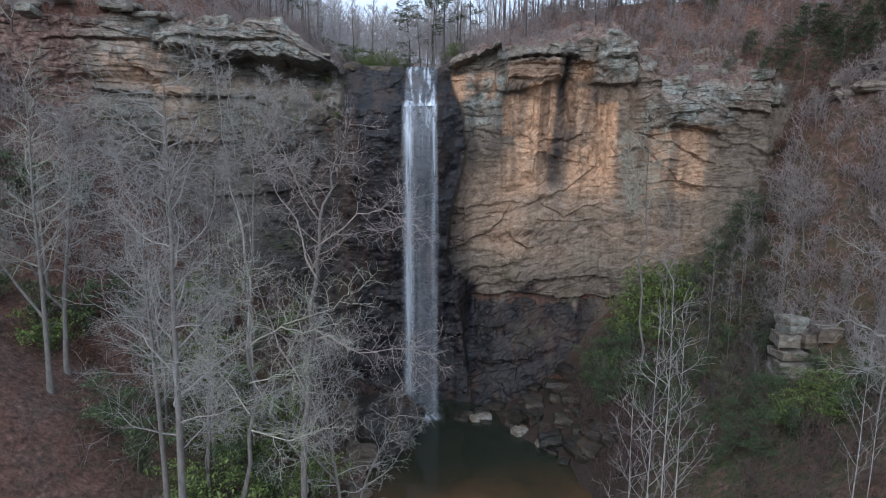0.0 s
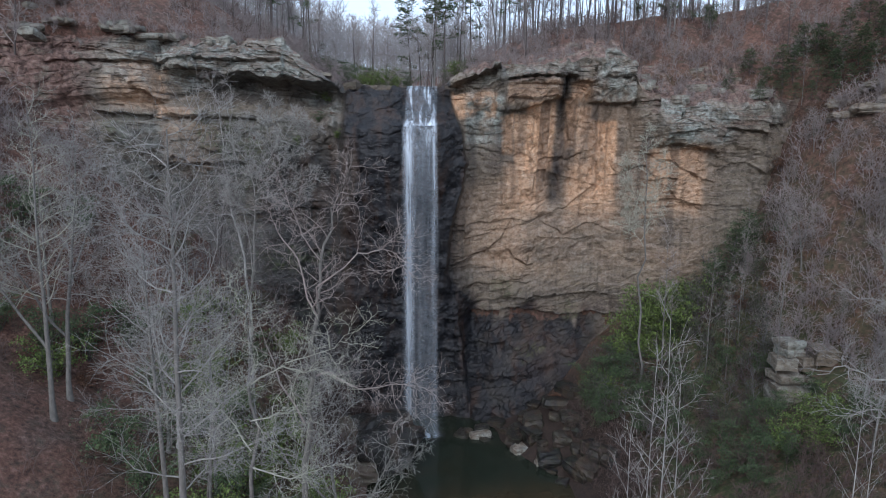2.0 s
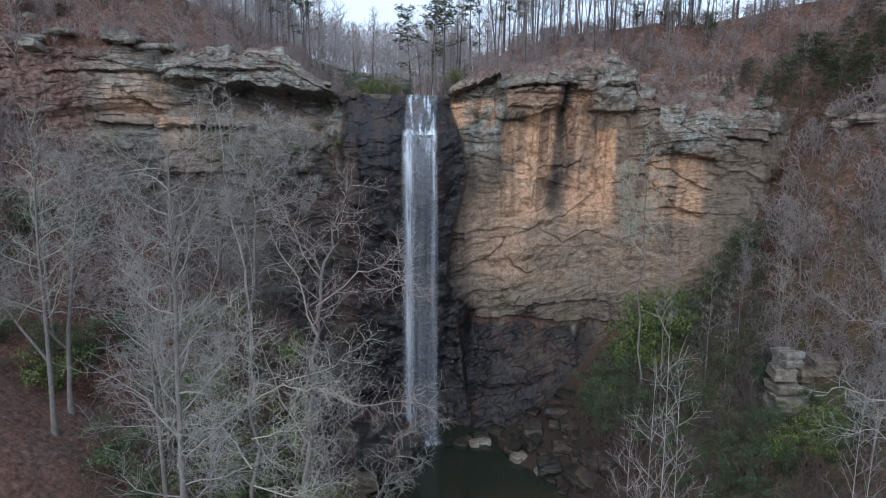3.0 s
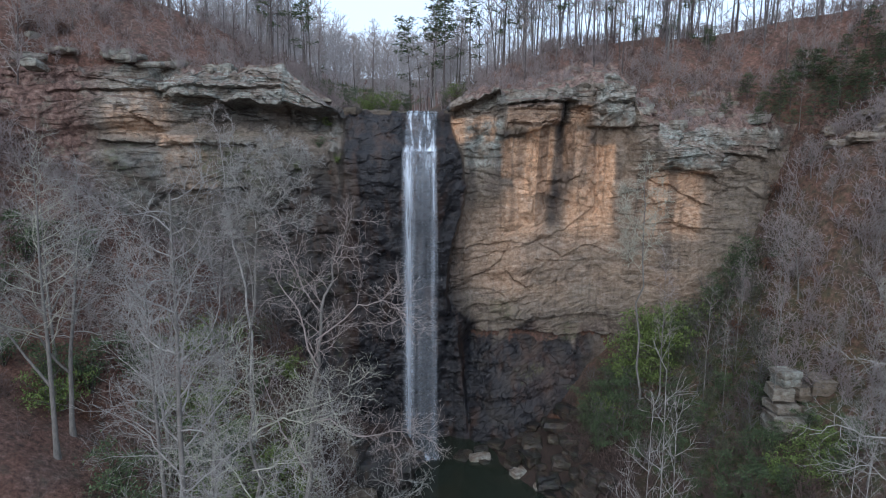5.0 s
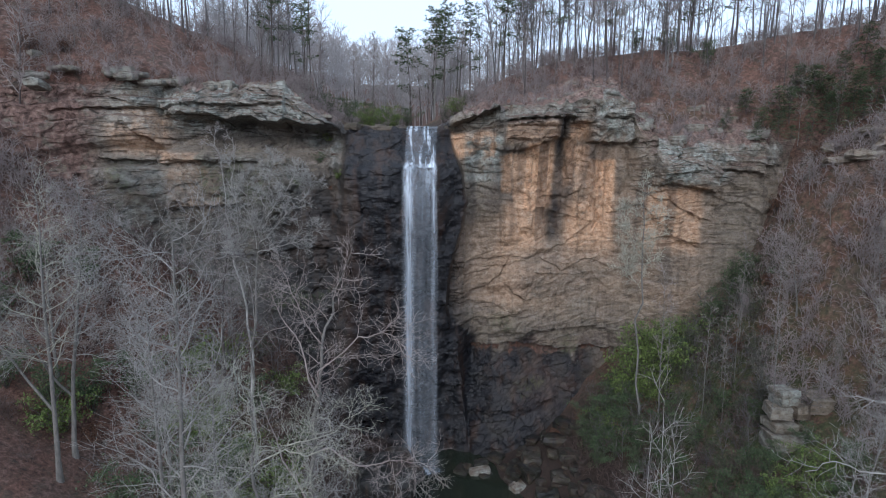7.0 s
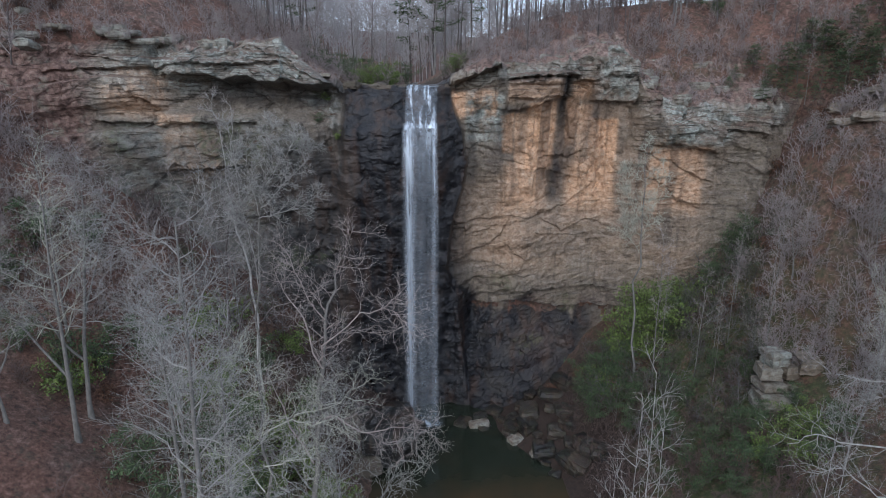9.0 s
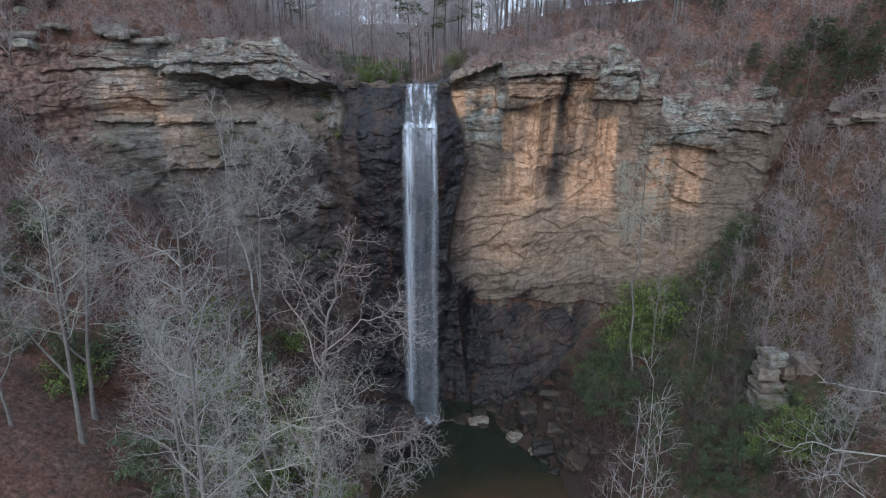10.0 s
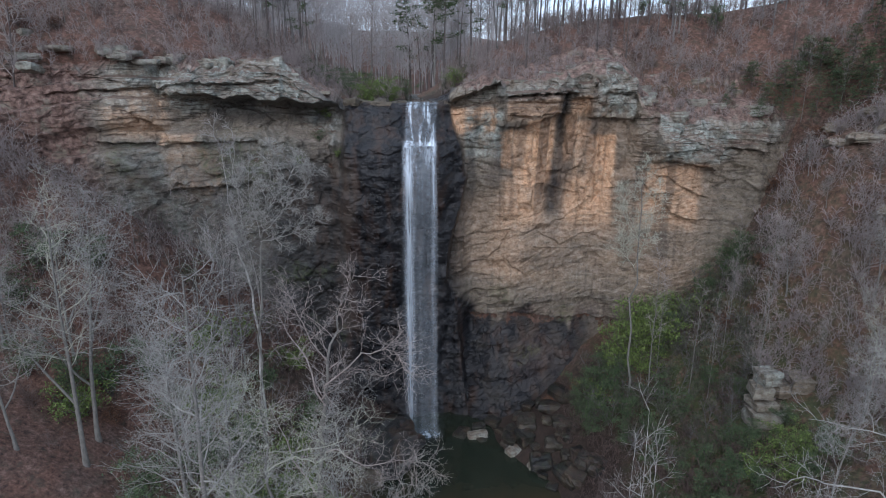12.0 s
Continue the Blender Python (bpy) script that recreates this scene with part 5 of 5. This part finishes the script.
def build_undergrowth():
    rng = random.Random(21)
    low = [clump_shrub(200 + k, 3, 3.4, 4) for k in range(4)]
    def spots(n, xr, dr, keep):
        out = []
        while len(out) < n:
            x = rng.uniform(*xr)
            y = float(cliff_y(x)) + rng.uniform(*dr)
            if keep(x, y):
                out.append((x, y))
        return out
    dry = lambda x, y: not (bank_left(y) - 2 < x < bank_right(y) + 2) and y > 25 and not (43 < x < 51 and 61 < y < 70)
    scatter("undergrowth", low, spots(620, (47, 82), (-34, -1), dry) + spots(130, (-72, -40), (-16, -1), dry), BRUSH, "tangle of bare grey-brown brush on the slope", "brush", 22)
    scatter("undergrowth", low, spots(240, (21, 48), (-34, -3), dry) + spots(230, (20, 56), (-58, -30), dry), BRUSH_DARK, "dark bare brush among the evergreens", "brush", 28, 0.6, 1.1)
    scatter("undergrowth", low, spots(270, (-75, -10), (-48, -1), lambda x, y: dry(x, y) and not (x < -24 and y < 64 and rng.random() > 0.25)), BRUSH_DARK, "tangle of bare brown brush, coloured darker for the shade on the slope", "brush", 25)
    scatter("undergrowth", low, spots(1050, (-80, 90), (7, 34), lambda x, y: abs(x + 4) > 4), BRUSH, "bare grey-brown brush under the ridge woods", "brush", 23, 0.5, 1.2)
    scatter("undergrowth", low, spots(300, (-80, 90), (5, 40), lambda x, y: abs(x + 4) > 4), BRUSH_DARK, "bare russet brush under the ridge woods", "brush", 26, 0.5, 1.3)
    rim = [(x, y) for x, y in spots(330, (-62, 56), (1.0, 8), lambda x, y: not -18 < x < 3)]
    scatter("undergrowth", low, rim, BRUSH, "thin bare brush along the rim of the cliff", "brush", 29, 0.25, 0.7, cap_z)
    tall = [clump_shrub(210 + k, 2, 7.5, 7) for k in range(4)]
    scatter("saplings", tall, spots(45, (50, 80), (-32, -1), dry), BRUSH, "thickets of bare grey saplings on the slope", "saplings", 24, 0.6, 1.2)
    scatter("saplings", tall, spots(80, (-76, -53), (-13, -1), dry), BRUSH, "thickets of bare saplings before the bluff", "saplings", 31, 0.6, 1.2)
    scatter("saplings", tall, spots(30, (-46, -14), (-34, -2), dry) + spots(50, (24, 50), (-28, -5), dry), TWIG_DARK, "bare saplings under the cliff, coloured darker for the shade there", "saplings", 27, 0.6, 1.2)


build_far_woods()
build_undergrowth()


def leafy_shrub(name, seed, wide, high, leaves, mat, label, size=0.22, group="", clumps=0.5):
    """An evergreen shrub: stems and a crown of single leaves in uneven clumps."""
    rng = random.Random(seed)
    nrng = np.random.default_rng(seed)
    root = empty(name)
    tagged(root, label, "shrub", group)
    stems = Wood(seed)
    tips = []
    for _ in range(9):
        pts = wander(rng, (0, 0, -0.3), (rng.gauss(0, 0.5) * wide / high, rng.gauss(0, 0.5) * wide / high, 1), high * rng.uniform(0.6, 1.05), 5, 0.14, 0.03)
        stems.tube(pts, np.linspace(0.06, 0.02, 6), 4)
        tips.extend(pts[1:])
        for p in pts[2:]:
            for _ in range(2):
                q = wander(rng, p, (rng.gauss(0, 1), rng.gauss(0, 1), rng.gauss(0.2, 0.4)), wide * 0.32 * rng.uniform(0.5, 1.1), 3, 0.2, 0.02)
                stems.tube(q, np.linspace(0.02, 0.01, 4), 3)
                tips.extend(q[1:])
    tips = np.array(tips)
    tips = tips[nrng.random(len(tips)) < clumps]
    weight = nrng.random(len(tips)) ** 2 + 0.15
    pick = nrng.choice(len(tips), leaves, p=weight / weight.sum())
    c = tips[pick] + nrng.normal(size=(leaves, 3)) * [0.34, 0.34, 0.15]
    d = nrng.normal(size=c.shape)
    d[:, 2] -= 0.2
    d /= np.linalg.norm(d, axis=1, keepdims=True)
    s = np.cross(d, nrng.normal(size=c.shape) + [0, 0, 2.0])
    s /= np.linalg.norm(s, axis=1, keepdims=True)
    ln = nrng.uniform(0.7, 1.3, (leaves, 1)) * size
    v = np.stack([c, c + d * ln * 0.5 + s * ln * 0.24, c + d * ln, c + d * ln * 0.5 - s * ln * 0.24], 1).reshape(-1, 3)
    part("branchwork", stems.mesh("branchwork", BARK_BROWN), root)
    part("foliage", fast_mesh("foliage", v, np.arange(len(v)).reshape(-1, 4), mat, False), root)
    return root


def hemlock(name, seed, height, wide, label, group):
    """A young evergreen of the slope: thin trunk, drooping boughs and flat sprays of small leaves."""
    rng = random.Random(seed)
    nrng = np.random.default_rng(seed)
    root = empty(name)
    tagged(root, label, "tree", group)
    trunk, limbs, seats = Wood(seed), Wood(seed + 1), []
    pts = wander(rng, (0, 0, -0.6), (0, 0, 1), height, 10, 0.03, 0.05)
    trunk.tube(pts, 0.11 * (1 - 0.85 * np.linspace(0, 1, 11)), 6)
    for k in range(38):
        s = 0.12 + 0.86 * k / 38
        i = min(int(s * 10), 9)
        p = pts[i] + (pts[i + 1] - pts[i]) * (s * 10 - i)
        q = wander(rng, p, side_way(rng, np.array([0, 0, 1.0]), radians(rng.uniform(70, 100)), k * 2.4), wide * (1.05 - s) * rng.uniform(0.5, 1.2) + 0.3, 5, 0.12, -0.06)
        limbs.tube(q, np.linspace(0.035, 0.012, 6), 3)
        if rng.random() < 0.8:
            seats.extend(q[2:])
    seats = np.array(seats)
    c = np.repeat(seats, 16, 0) + nrng.normal(size=(len(seats) * 16, 3)) * [0.38, 0.38, 0.10]
    d = nrng.normal(size=c.shape) * [1, 1, 0.35]
    d /= np.linalg.norm(d, axis=1, keepdims=True)
    side = np.cross(d, nrng.normal(size=c.shape) * 0.4 + [0, 0, 1.0])
    side /= np.linalg.norm(side, axis=1, keepdims=True)
    ln = nrng.uniform(0.22, 0.42, (len(c), 1))
    v = np.stack([c, c + d * ln * 0.5 + side * ln * 0.22, c + d * ln, c + d * ln * 0.5 - side * ln * 0.22], 1).reshape(-1, 3)
    part("trunk", trunk.mesh("trunk", BARK_BROWN), root)
    part("branchwork", limbs.mesh("branchwork", BARK_BROWN), root)
    part("foliage", fast_mesh("foliage", v, np.arange(len(v)).reshape(-1, 4), LEAF_DARK, False), root)
    return root


def build_hemlocks():
    rng = random.Random(61)
    g = "young evergreens of the slope"
    t = hemlock("evergreen_tree", 321, 9.0, 3.4, "young dark green evergreen with drooping sprays on the upper slope", g)
    t.matrix_world = place(t, 57.5, 96.5, 0, 0.8, cap_z(57.5, 96.5))
    u = hemlock("evergreen_tree", 322, 7.0, 3.8, "low spreading dark evergreen among the ridge trunks", g)
    u.matrix_world = place(u, 63.0, 97.0, 0, 0.9)
    for k, (x, y, size) in enumerate([(52.5, 94.1, 0.57), (55, 96.5, 0.69), (60.5, 92.1, 0.8), (63, 91.7, 0.8), (66, 90.9, 0.92), (64, 94.5, 0.92), (68.5, 89.5, 0.86), (70.5, 92, 0.92), (72, 87.5, 0.8), (74, 89.5, 0.92), (59, 96, 0.92), (54, 100.5, 0.8),
                                      (67, 95, 0.92), (76, 91.5, 1.03), (50.5, 100, 0.46), (62, 98.5, 1.03), (71, 96.5, 1.03), (57, 91.9, 0.46), (65.5, 88.1, 0.52), (48.5, 97.6, 0.4), (70, 86.5, 0.57), (61.5, 89.5, 0.52), (56, 93.7, 0.63), (75, 85.5, 0.8), (58.5, 90.1, 0.46), (78, 88.5, 1.03), (63, 88, 0.6), (66, 88.5, 0.8), (68, 86.4, 0.7), (70, 87, 0.9), (72, 84.6, 0.8), (74, 83, 0.8), (67, 91, 0.9), (73, 88, 1.0), (64.5, 92, 0.8), (76, 84, 0.9)]):
        src = (t, u)[k % 2]
        copy_thing(src, place(src, x, y, rng.uniform(0, 360), size, cap_z(x, y)))


build_hemlocks()


def build_shrubs():
    rng = random.Random(31)
    g = "evergreen shrubs"
    a = leafy_shrub("evergreen_shrub", 301, 4.6, 5.2, 2600, LEAF_GREEN, "bushy bright green evergreen shrub below the cliff", 0.27, g)
    b = leafy_shrub("evergreen_shrub", 302, 5.0, 5.6, 1900, LEAF_DARK, "dark green evergreen thicket on the wooded slope", 0.26, g)
    c = leafy_shrub("evergreen_shrub", 304, 4.4, 7.4, 1100, LEAF_DULL, "thin dull green evergreen among bare stems on the slope", 0.24, g, 0.35)
    d = leafy_shrub("withered_shrub", 303, 3.0, 2.6, 1500, LEAF_DEAD, "shrub holding withered russet leaves", 0.22, "withered shrubs")
    put(a, 38.5, 90.0, 0, 1.2)
    put(b, 23.6, 84.5, 0, 1.0)
    put(c, 41, 80, 0, 1.0)
    put(d, 30, 86, 0, 1.0)
    # a bright column under the end of the wall, a low clump by the outcrop, and growth on the far bank
    sa = [(33.2, 88.5, 1.35), (34.8, 90.0, 1.25), (36.6, 89.0, 1.6), (36.4, 91.0, 1.5), (39.5, 90.6, 1.0), (33.0, 86.0, 1.1), (31.4, 87.6, 1.0), (35.4, 86.4, 1.2), (38.0, 87.0, 1.2), (41.5, 90.0, 1.1), (26.4, 84.4, 0.9), (34.0, 84.0, 0.8),
          (44, 62.5, 0.8), (40.5, 61, 0.8), (42.5, 57.5, 0.7), (46.5, 61.5, 0.65), (45.4, 59.2, 0.6),
          (-22, 60, 1.0), (-20, 66, 1.0), (-18, 58, 0.9), (-15, 55, 0.8), (-28, 70, 1.0), (-32, 79, 1.1), (-20, 99, 0.5), (-14.5, 49, 0.9), (-18, 46, 0.9), (-20, 50, 1.0), (-15.5, 52, 0.9), (-12.5, 46, 0.8), (-26, 58, 1.1), (-44, 60, 1.0), (-31, 72, 1.0), (-25, 82, 0.9),
          (-33, 69, 1.3), (-22, 70, 1.2), (-24, 48, 1.1), (-17, 50, 1.0), (-16, 63, 1.1), (-35, 75, 1.2),
          (-14, 103, 0.7), (-11, 105, 0.8), (-9, 104, 0.55), (1.0, 104, 0.6), (-12.5, 107, 0.9), (2.5, 107, 0.7)]
    sb = [(24.5, 82.5, 0.9), (26.5, 83.0, 1.1), (28.5, 84.5, 1.1), (25.6, 86.2, 1.0), (28, 87.4, 1.0), (29.5, 82, 0.9), (24.4, 80.6, 0.8), (27.2, 80.6, 0.8), (31, 84.4, 1.0), (36.6, 85, 0.9), (38.5, 87.2, 1.0),
          (52, 112, 0.9), (46, 116, 0.9), (40, 119, 0.9), (-50, 60, 1.0), (-46, 61, 1.1), (-53, 64, 1.1), (-55, 58, 1.1), (-47, 72, 0.9), (-30, 64, 0.9), (-23, 53, 1.0), (-19, 55, 1.0), (-36, 66, 1.0), (-33, 52, 1.2), (-29, 49, 1.1), (-27, 66, 1.3), (-30, 60, 1.4), (-21, 75, 1.2), (-27, 77, 1.1), (-43, 64, 1.2), (-40, 68, 1.2), (-52, 68, 1.2),
          (34, 61, 0.8), (39, 58, 0.7), (32, 76, 0.8), (30, 79, 0.9), (35, 79, 0.9), (29, 76, 0.7), (33, 72, 0.7), (37, 75, 0.8), (31, 70, 0.6), (36, 66, 0.7), (40, 67, 0.7), (33, 65, 0.6), (37, 62, 0.6), (30, 64, 0.5), (41, 77, 0.8), (44, 73, 0.8), (43, 66, 0.6), (47, 66, 0.6), (35, 57, 0.6), (44, 56, 0.6), (32, 60, 0.5), (47, 57, 0.6), (38.5, 63, 0.7), (36.5, 59, 0.8), (47.5, 60, 0.7), (41, 64.5, 0.7), (29, 90, 0.9), (48.6, 90.4, 1.2), (50.6, 89.4, 1.2), (49.8, 91.4, 1.1), (46.6, 90.6, 1.0), (44.6, 89.8, 1.0), (-17, 105, 0.8), (-19, 108, 0.8), (-7, 108, 0.7), (-21, 104, 0.7), (-15, 110, 0.9)]
    sc = [(44, 79, 1.0), (39, 84, 0.9), (42.5, 84, 1.0), (45, 86, 1.1), (48, 88, 0.9), (41, 88, 1.0), (47, 82, 0.9), (36, 81, 0.9), (39, 77, 0.9), (42, 75, 0.9), (46, 76, 0.9), (35, 76, 0.8), (32, 80, 0.8), (37, 72, 0.8), (41, 71, 0.8), (33, 73, 0.7), (45, 71, 0.7), (43, 91, 0.8), (38, 68, 0.7), (34, 68, 0.6), (48, 79, 0.8), (49.5, 85, 0.9), (30, 77, 0.7),
          (-17.5, 96.5, 0.5), (-24, 106, 0.8), (-10, 112, 0.8), (4, 110, 0.7), (0, 108, 0.6), (-38, 80, 0.9), (-29, 83, 0.9), (-25, 64, 1.0)]
    sd = [(33, 84, 0.9), (26, 86, 0.7), (43, 94, 0.8), (-42, 62, 0.9), (-20, 52, 0.7), (56, 92, 1.0), (60, 90, 1.0), (-58, 88, 0.9), (-62, 86, 1.0), (-30, 100, 0.7), (35, 62, 0.7), (42, 62, 0.8), (38, 61, 0.7), (29, 83, 1.0), (32, 85, 0.9), (46, 84, 1.0), (52, 86, 1.0), (50, 82, 0.9), (24, 90, 0.8), (20, 91, 0.7)]
    # growth rooted on the ledges between bluff and buttress
    for k, (x, z, size) in enumerate([(-19.6, 57.0, 0.42), (-18.4, 54.6, 0.36), (-20.6, 53.2, 0.4), (-17.6, 51.0, 0.3), (-18.8, 49.2, 0.34), (-21.5, 57.6, 0.34), (-24, 49.5, 0.4), (-30, 50.5, 0.36)]):
        src = (a, d, b)[k % 3]
        y = float(cliff_y(x)) - float(cliff_offset(np.array([x]), np.array([z]))[0])
        copy_thing(src, place(src, x, y, 70 * k, size, z - 0.5))
    for src, spots in ((a, sa), (b, sb), (c, sc), (d, sd)):
        for x, y, s in spots:
            copy_thing(src, place(src, x, y, rng.uniform(0, 360), s))


build_shrubs()


# ---- loose rocks ----
def rock_mesh(name, seed, wide, deep, high, blocky=0.5, tint=(0, 0, 0.2, 0.1), rough=0.16):
    bm = bmesh.new()
    bmesh.ops.create_cube(bm, size=1.0)
    bmesh.ops.subdivide_edges(bm, edges=bm.edges[:], cuts=7, use_grid_fill=True)
    co = np.array([v.co[:] for v in bm.verts])
    ball = co / np.linalg.norm(co, axis=1, keepdims=True) * 0.62
    p = co * blocky + ball * (1 - blocky)
    p = p * [wide, deep, high]
    nrm = ball / 0.62
    bed = 0.045 * high * np.tanh(3 * vnoise(p[:, 0] / 9, p[:, 1] / 9, p[:, 2] / (0.16 * high + 0.2), seed))
    amp = rough * min(wide, deep, high)
    p = p + nrm * (amp * 2 * fbm(p[:, 0] / (0.4 * wide), p[:, 1] / (0.4 * deep), p[:, 2] / (0.4 * high), seed + 1))[:, None] + nrm * [1, 1, 0] * bed[:, None]
    for v, c in zip(bm.verts, p):
        v.co = c
    me = bpy.data.meshes.new(name)
    bm.to_mesh(me)
    bm.free()
    me.materials.append(ROCK)
    for key, value in zip(("ochre", "wet_shade", "lichen", "moss", "litter"), (*tint, 0.8 if name == "ledge" else 0.0)):
        add_values(me, key, np.full(len(me.vertices), value))
    return me


def rock(name, seed, x, y, z, wide, deep, high, turn=0, tilt=0, blocky=0.5, tint=(0, 0, 0.2, 0.1), label="", group="", rough=0.16):
    ob = new(name, rock_mesh(name, seed, wide, deep, high, blocky, tint, rough))
    ob.matrix_world = pose(x, y, z, tilt, 0, turn)
    return tagged(ob, label, "rock", group)


def build_rocks():
    pale = (0.1, 0.15, 0.6, 0)
    rock("boulder", 401, -9.3, 81.5, 1.6, 9.6, 9, 9.0, 20, 0, 0.40, (0.05, 0.97, 0, 0.1), "huge dark wet boulder beside the foot of the falls")
    g = "rocks at the edge of the pool"
    for k, (x, y, z, w, d, h, t) in enumerate([(6.5, 88.5, 0.2, 3.6, 2.0, 1.0, 5), (12.4, 83.5, 0.3, 2.6, 2.0, 1.3, 30), (15.0, 79.5, 0.3, 1.2, 1.2, 1.4, 10)]):
        rock("boulder", 410 + k, x, y, z, w, d, h, t, 0, 0.75, pale, "pale flat-topped block at the pool's edge", g)
    rng = random.Random(41)
    for k in range(46):
        y = rng.uniform(74, 93)
        x = float(bank_right(y)) + rng.uniform(-1.0, 9)
        if y > 88:
            x = rng.uniform(3, 24)
        s = rng.uniform(0.8, 3.2)
        rock("boulder", 430 + k, x, y, land_z(x, y) + 0.15 * s, s * rng.uniform(0.9, 1.6), s, s * rng.uniform(0.5, 0.9), rng.uniform(0, 360), rng.uniform(-12, 12), rng.uniform(0.5, 0.85),
             (0.3 * rng.random(), 0.82 + 0.16 * rng.random(), 0.1 * rng.random(), 0.2), "fallen sandstone block in the talus by the pool", g)
    for k, (x, y, w, d, h) in enumerate([(-9.5, 63, 5, 4, 2.4), (-11.5, 66, 3, 3, 2), (-12, 76, 5, 4, 3), (-14, 82, 6, 5, 4), (-8.5, 59.5, 3, 3, 1.6)]):
        rock("boulder", 490 + k, x, y, land_z(x, y) + 0.3, w, d, h, k * 50, 0, 0.5, (0.15, 0.62, 0.1, 0.2), "weathered boulder on the bank of the pool", "boulders on the bank")
    # outcrop low on the right bank: squared blocks with open joints
    for k, (x, y, z, w, d, h, turn) in enumerate([(45.7, 68.6, 16.6, 5.2, 3.6, 2.5, -6), (44.9, 69.0, 18.7, 3.2, 3.2, 1.1, 5), (44.6, 69.2, 20.7, 2.7, 3.0, 1.5, -9), (45.4, 69.4, 22.5, 2.5, 2.8, 2.0, 7), (48.2, 70.6, 20.0, 2.4, 2.6, 1.9, 12), (50.6, 70.2, 21.2, 3.0, 3.0, 1.9, -8), (48.6, 69.6, 17.6, 2.2, 2.4, 1.6, 16)]):
        rock("outcrop", 500 + k, x, y, z, w, d, h, turn, 4 * (k % 3 - 1), 0.92, (0.05, 0.15, (0.55, 0.35, 0.4, 0.9, 0.1, 0.1, 0.2)[k], 0.1), "pale grey lichened sandstone block of an outcrop on the slope", "outcrop blocks", 0.09)
    for k, (x, y, w, h) in enumerate([(62.4, 89.0, 4, 0.9), (63.0, 83.4, 4.4, 1.0), (65.4, 82.4, 3.6, 1.2), (67.4, 80.5, 4, 0.9), (63, 76, 3, 1.0), (66.6, 86.0, 5, 0.8), (60.6, 86, 3, 0.8)]):
        rock("outcrop", 620 + k, x, y, land_z(x, y) - 0.35 * h, w, 3.2, 1.5 * h, -18 + 9 * (k % 3), -14 + 9 * (k % 2), 0.7, (0.15, 0.2, 0.45, 0.1), "weathered dark ledge breaking through the litter of the slope", "ledges of the slope", 0.34)
    # slabs at the lip of the falls
    for k, (x, y, w, d, h) in enumerate([(-9.5, 97.2, 3.4, 2.2, 0.9), (-12.6, 97.6, 2.8, 2.4, 1.1), (0.6, 98.4, 2.0, 2.0, 0.9), (-7.6, 99.5, 2.2, 1.6, 0.7), (-15.2, 97.4, 3.0, 2.4, 1.2), (-10.8, 100.4, 2.6, 2.0, 0.9)]):
        rock("slab", 600 + k, x, y, 58.9 + 0.1 * k, w, d, h, 17 * k, 0, 0.8, (0.1, 0.6, 0.2, 0.2), "damp flat slab beside the stream above the falls", "slabs at the lip")
    # ledges above the rim
    for k in range(64):
        left = k % 2 == 0
        x = rng.uniform(-62, -20) if left else rng.uniform(6, 56)
        dd = abs(rng.gauss(0, 5.5)) + 0.5
        y = float(cliff_y(x)) + dd + 1
        high = land_z(x, float(cliff_y(x)) + 8)
        z = land_z(x, y) if dd > 7 else float(top_z(x)) + (high - float(top_z(x))) * (dd + 1) / 8.5
        z -= 0.6 + 0.05 * dd
        w = rng.uniform(1.2, 5)
        rock("ledge", 520 + k, x, y, z, w, rng.uniform(1.2, 3), rng.uniform(0.5, 1.6), rng.uniform(-25, 25), rng.uniform(-12, 6), 0.75,
             (0.15 * rng.random(), 0.25 * rng.random(), 0.3 + 0.5 * rng.random(), 0.15), "weathered grey sandstone ledge in the leaf litter above the rim", "ledges above the rim")


build_rocks()
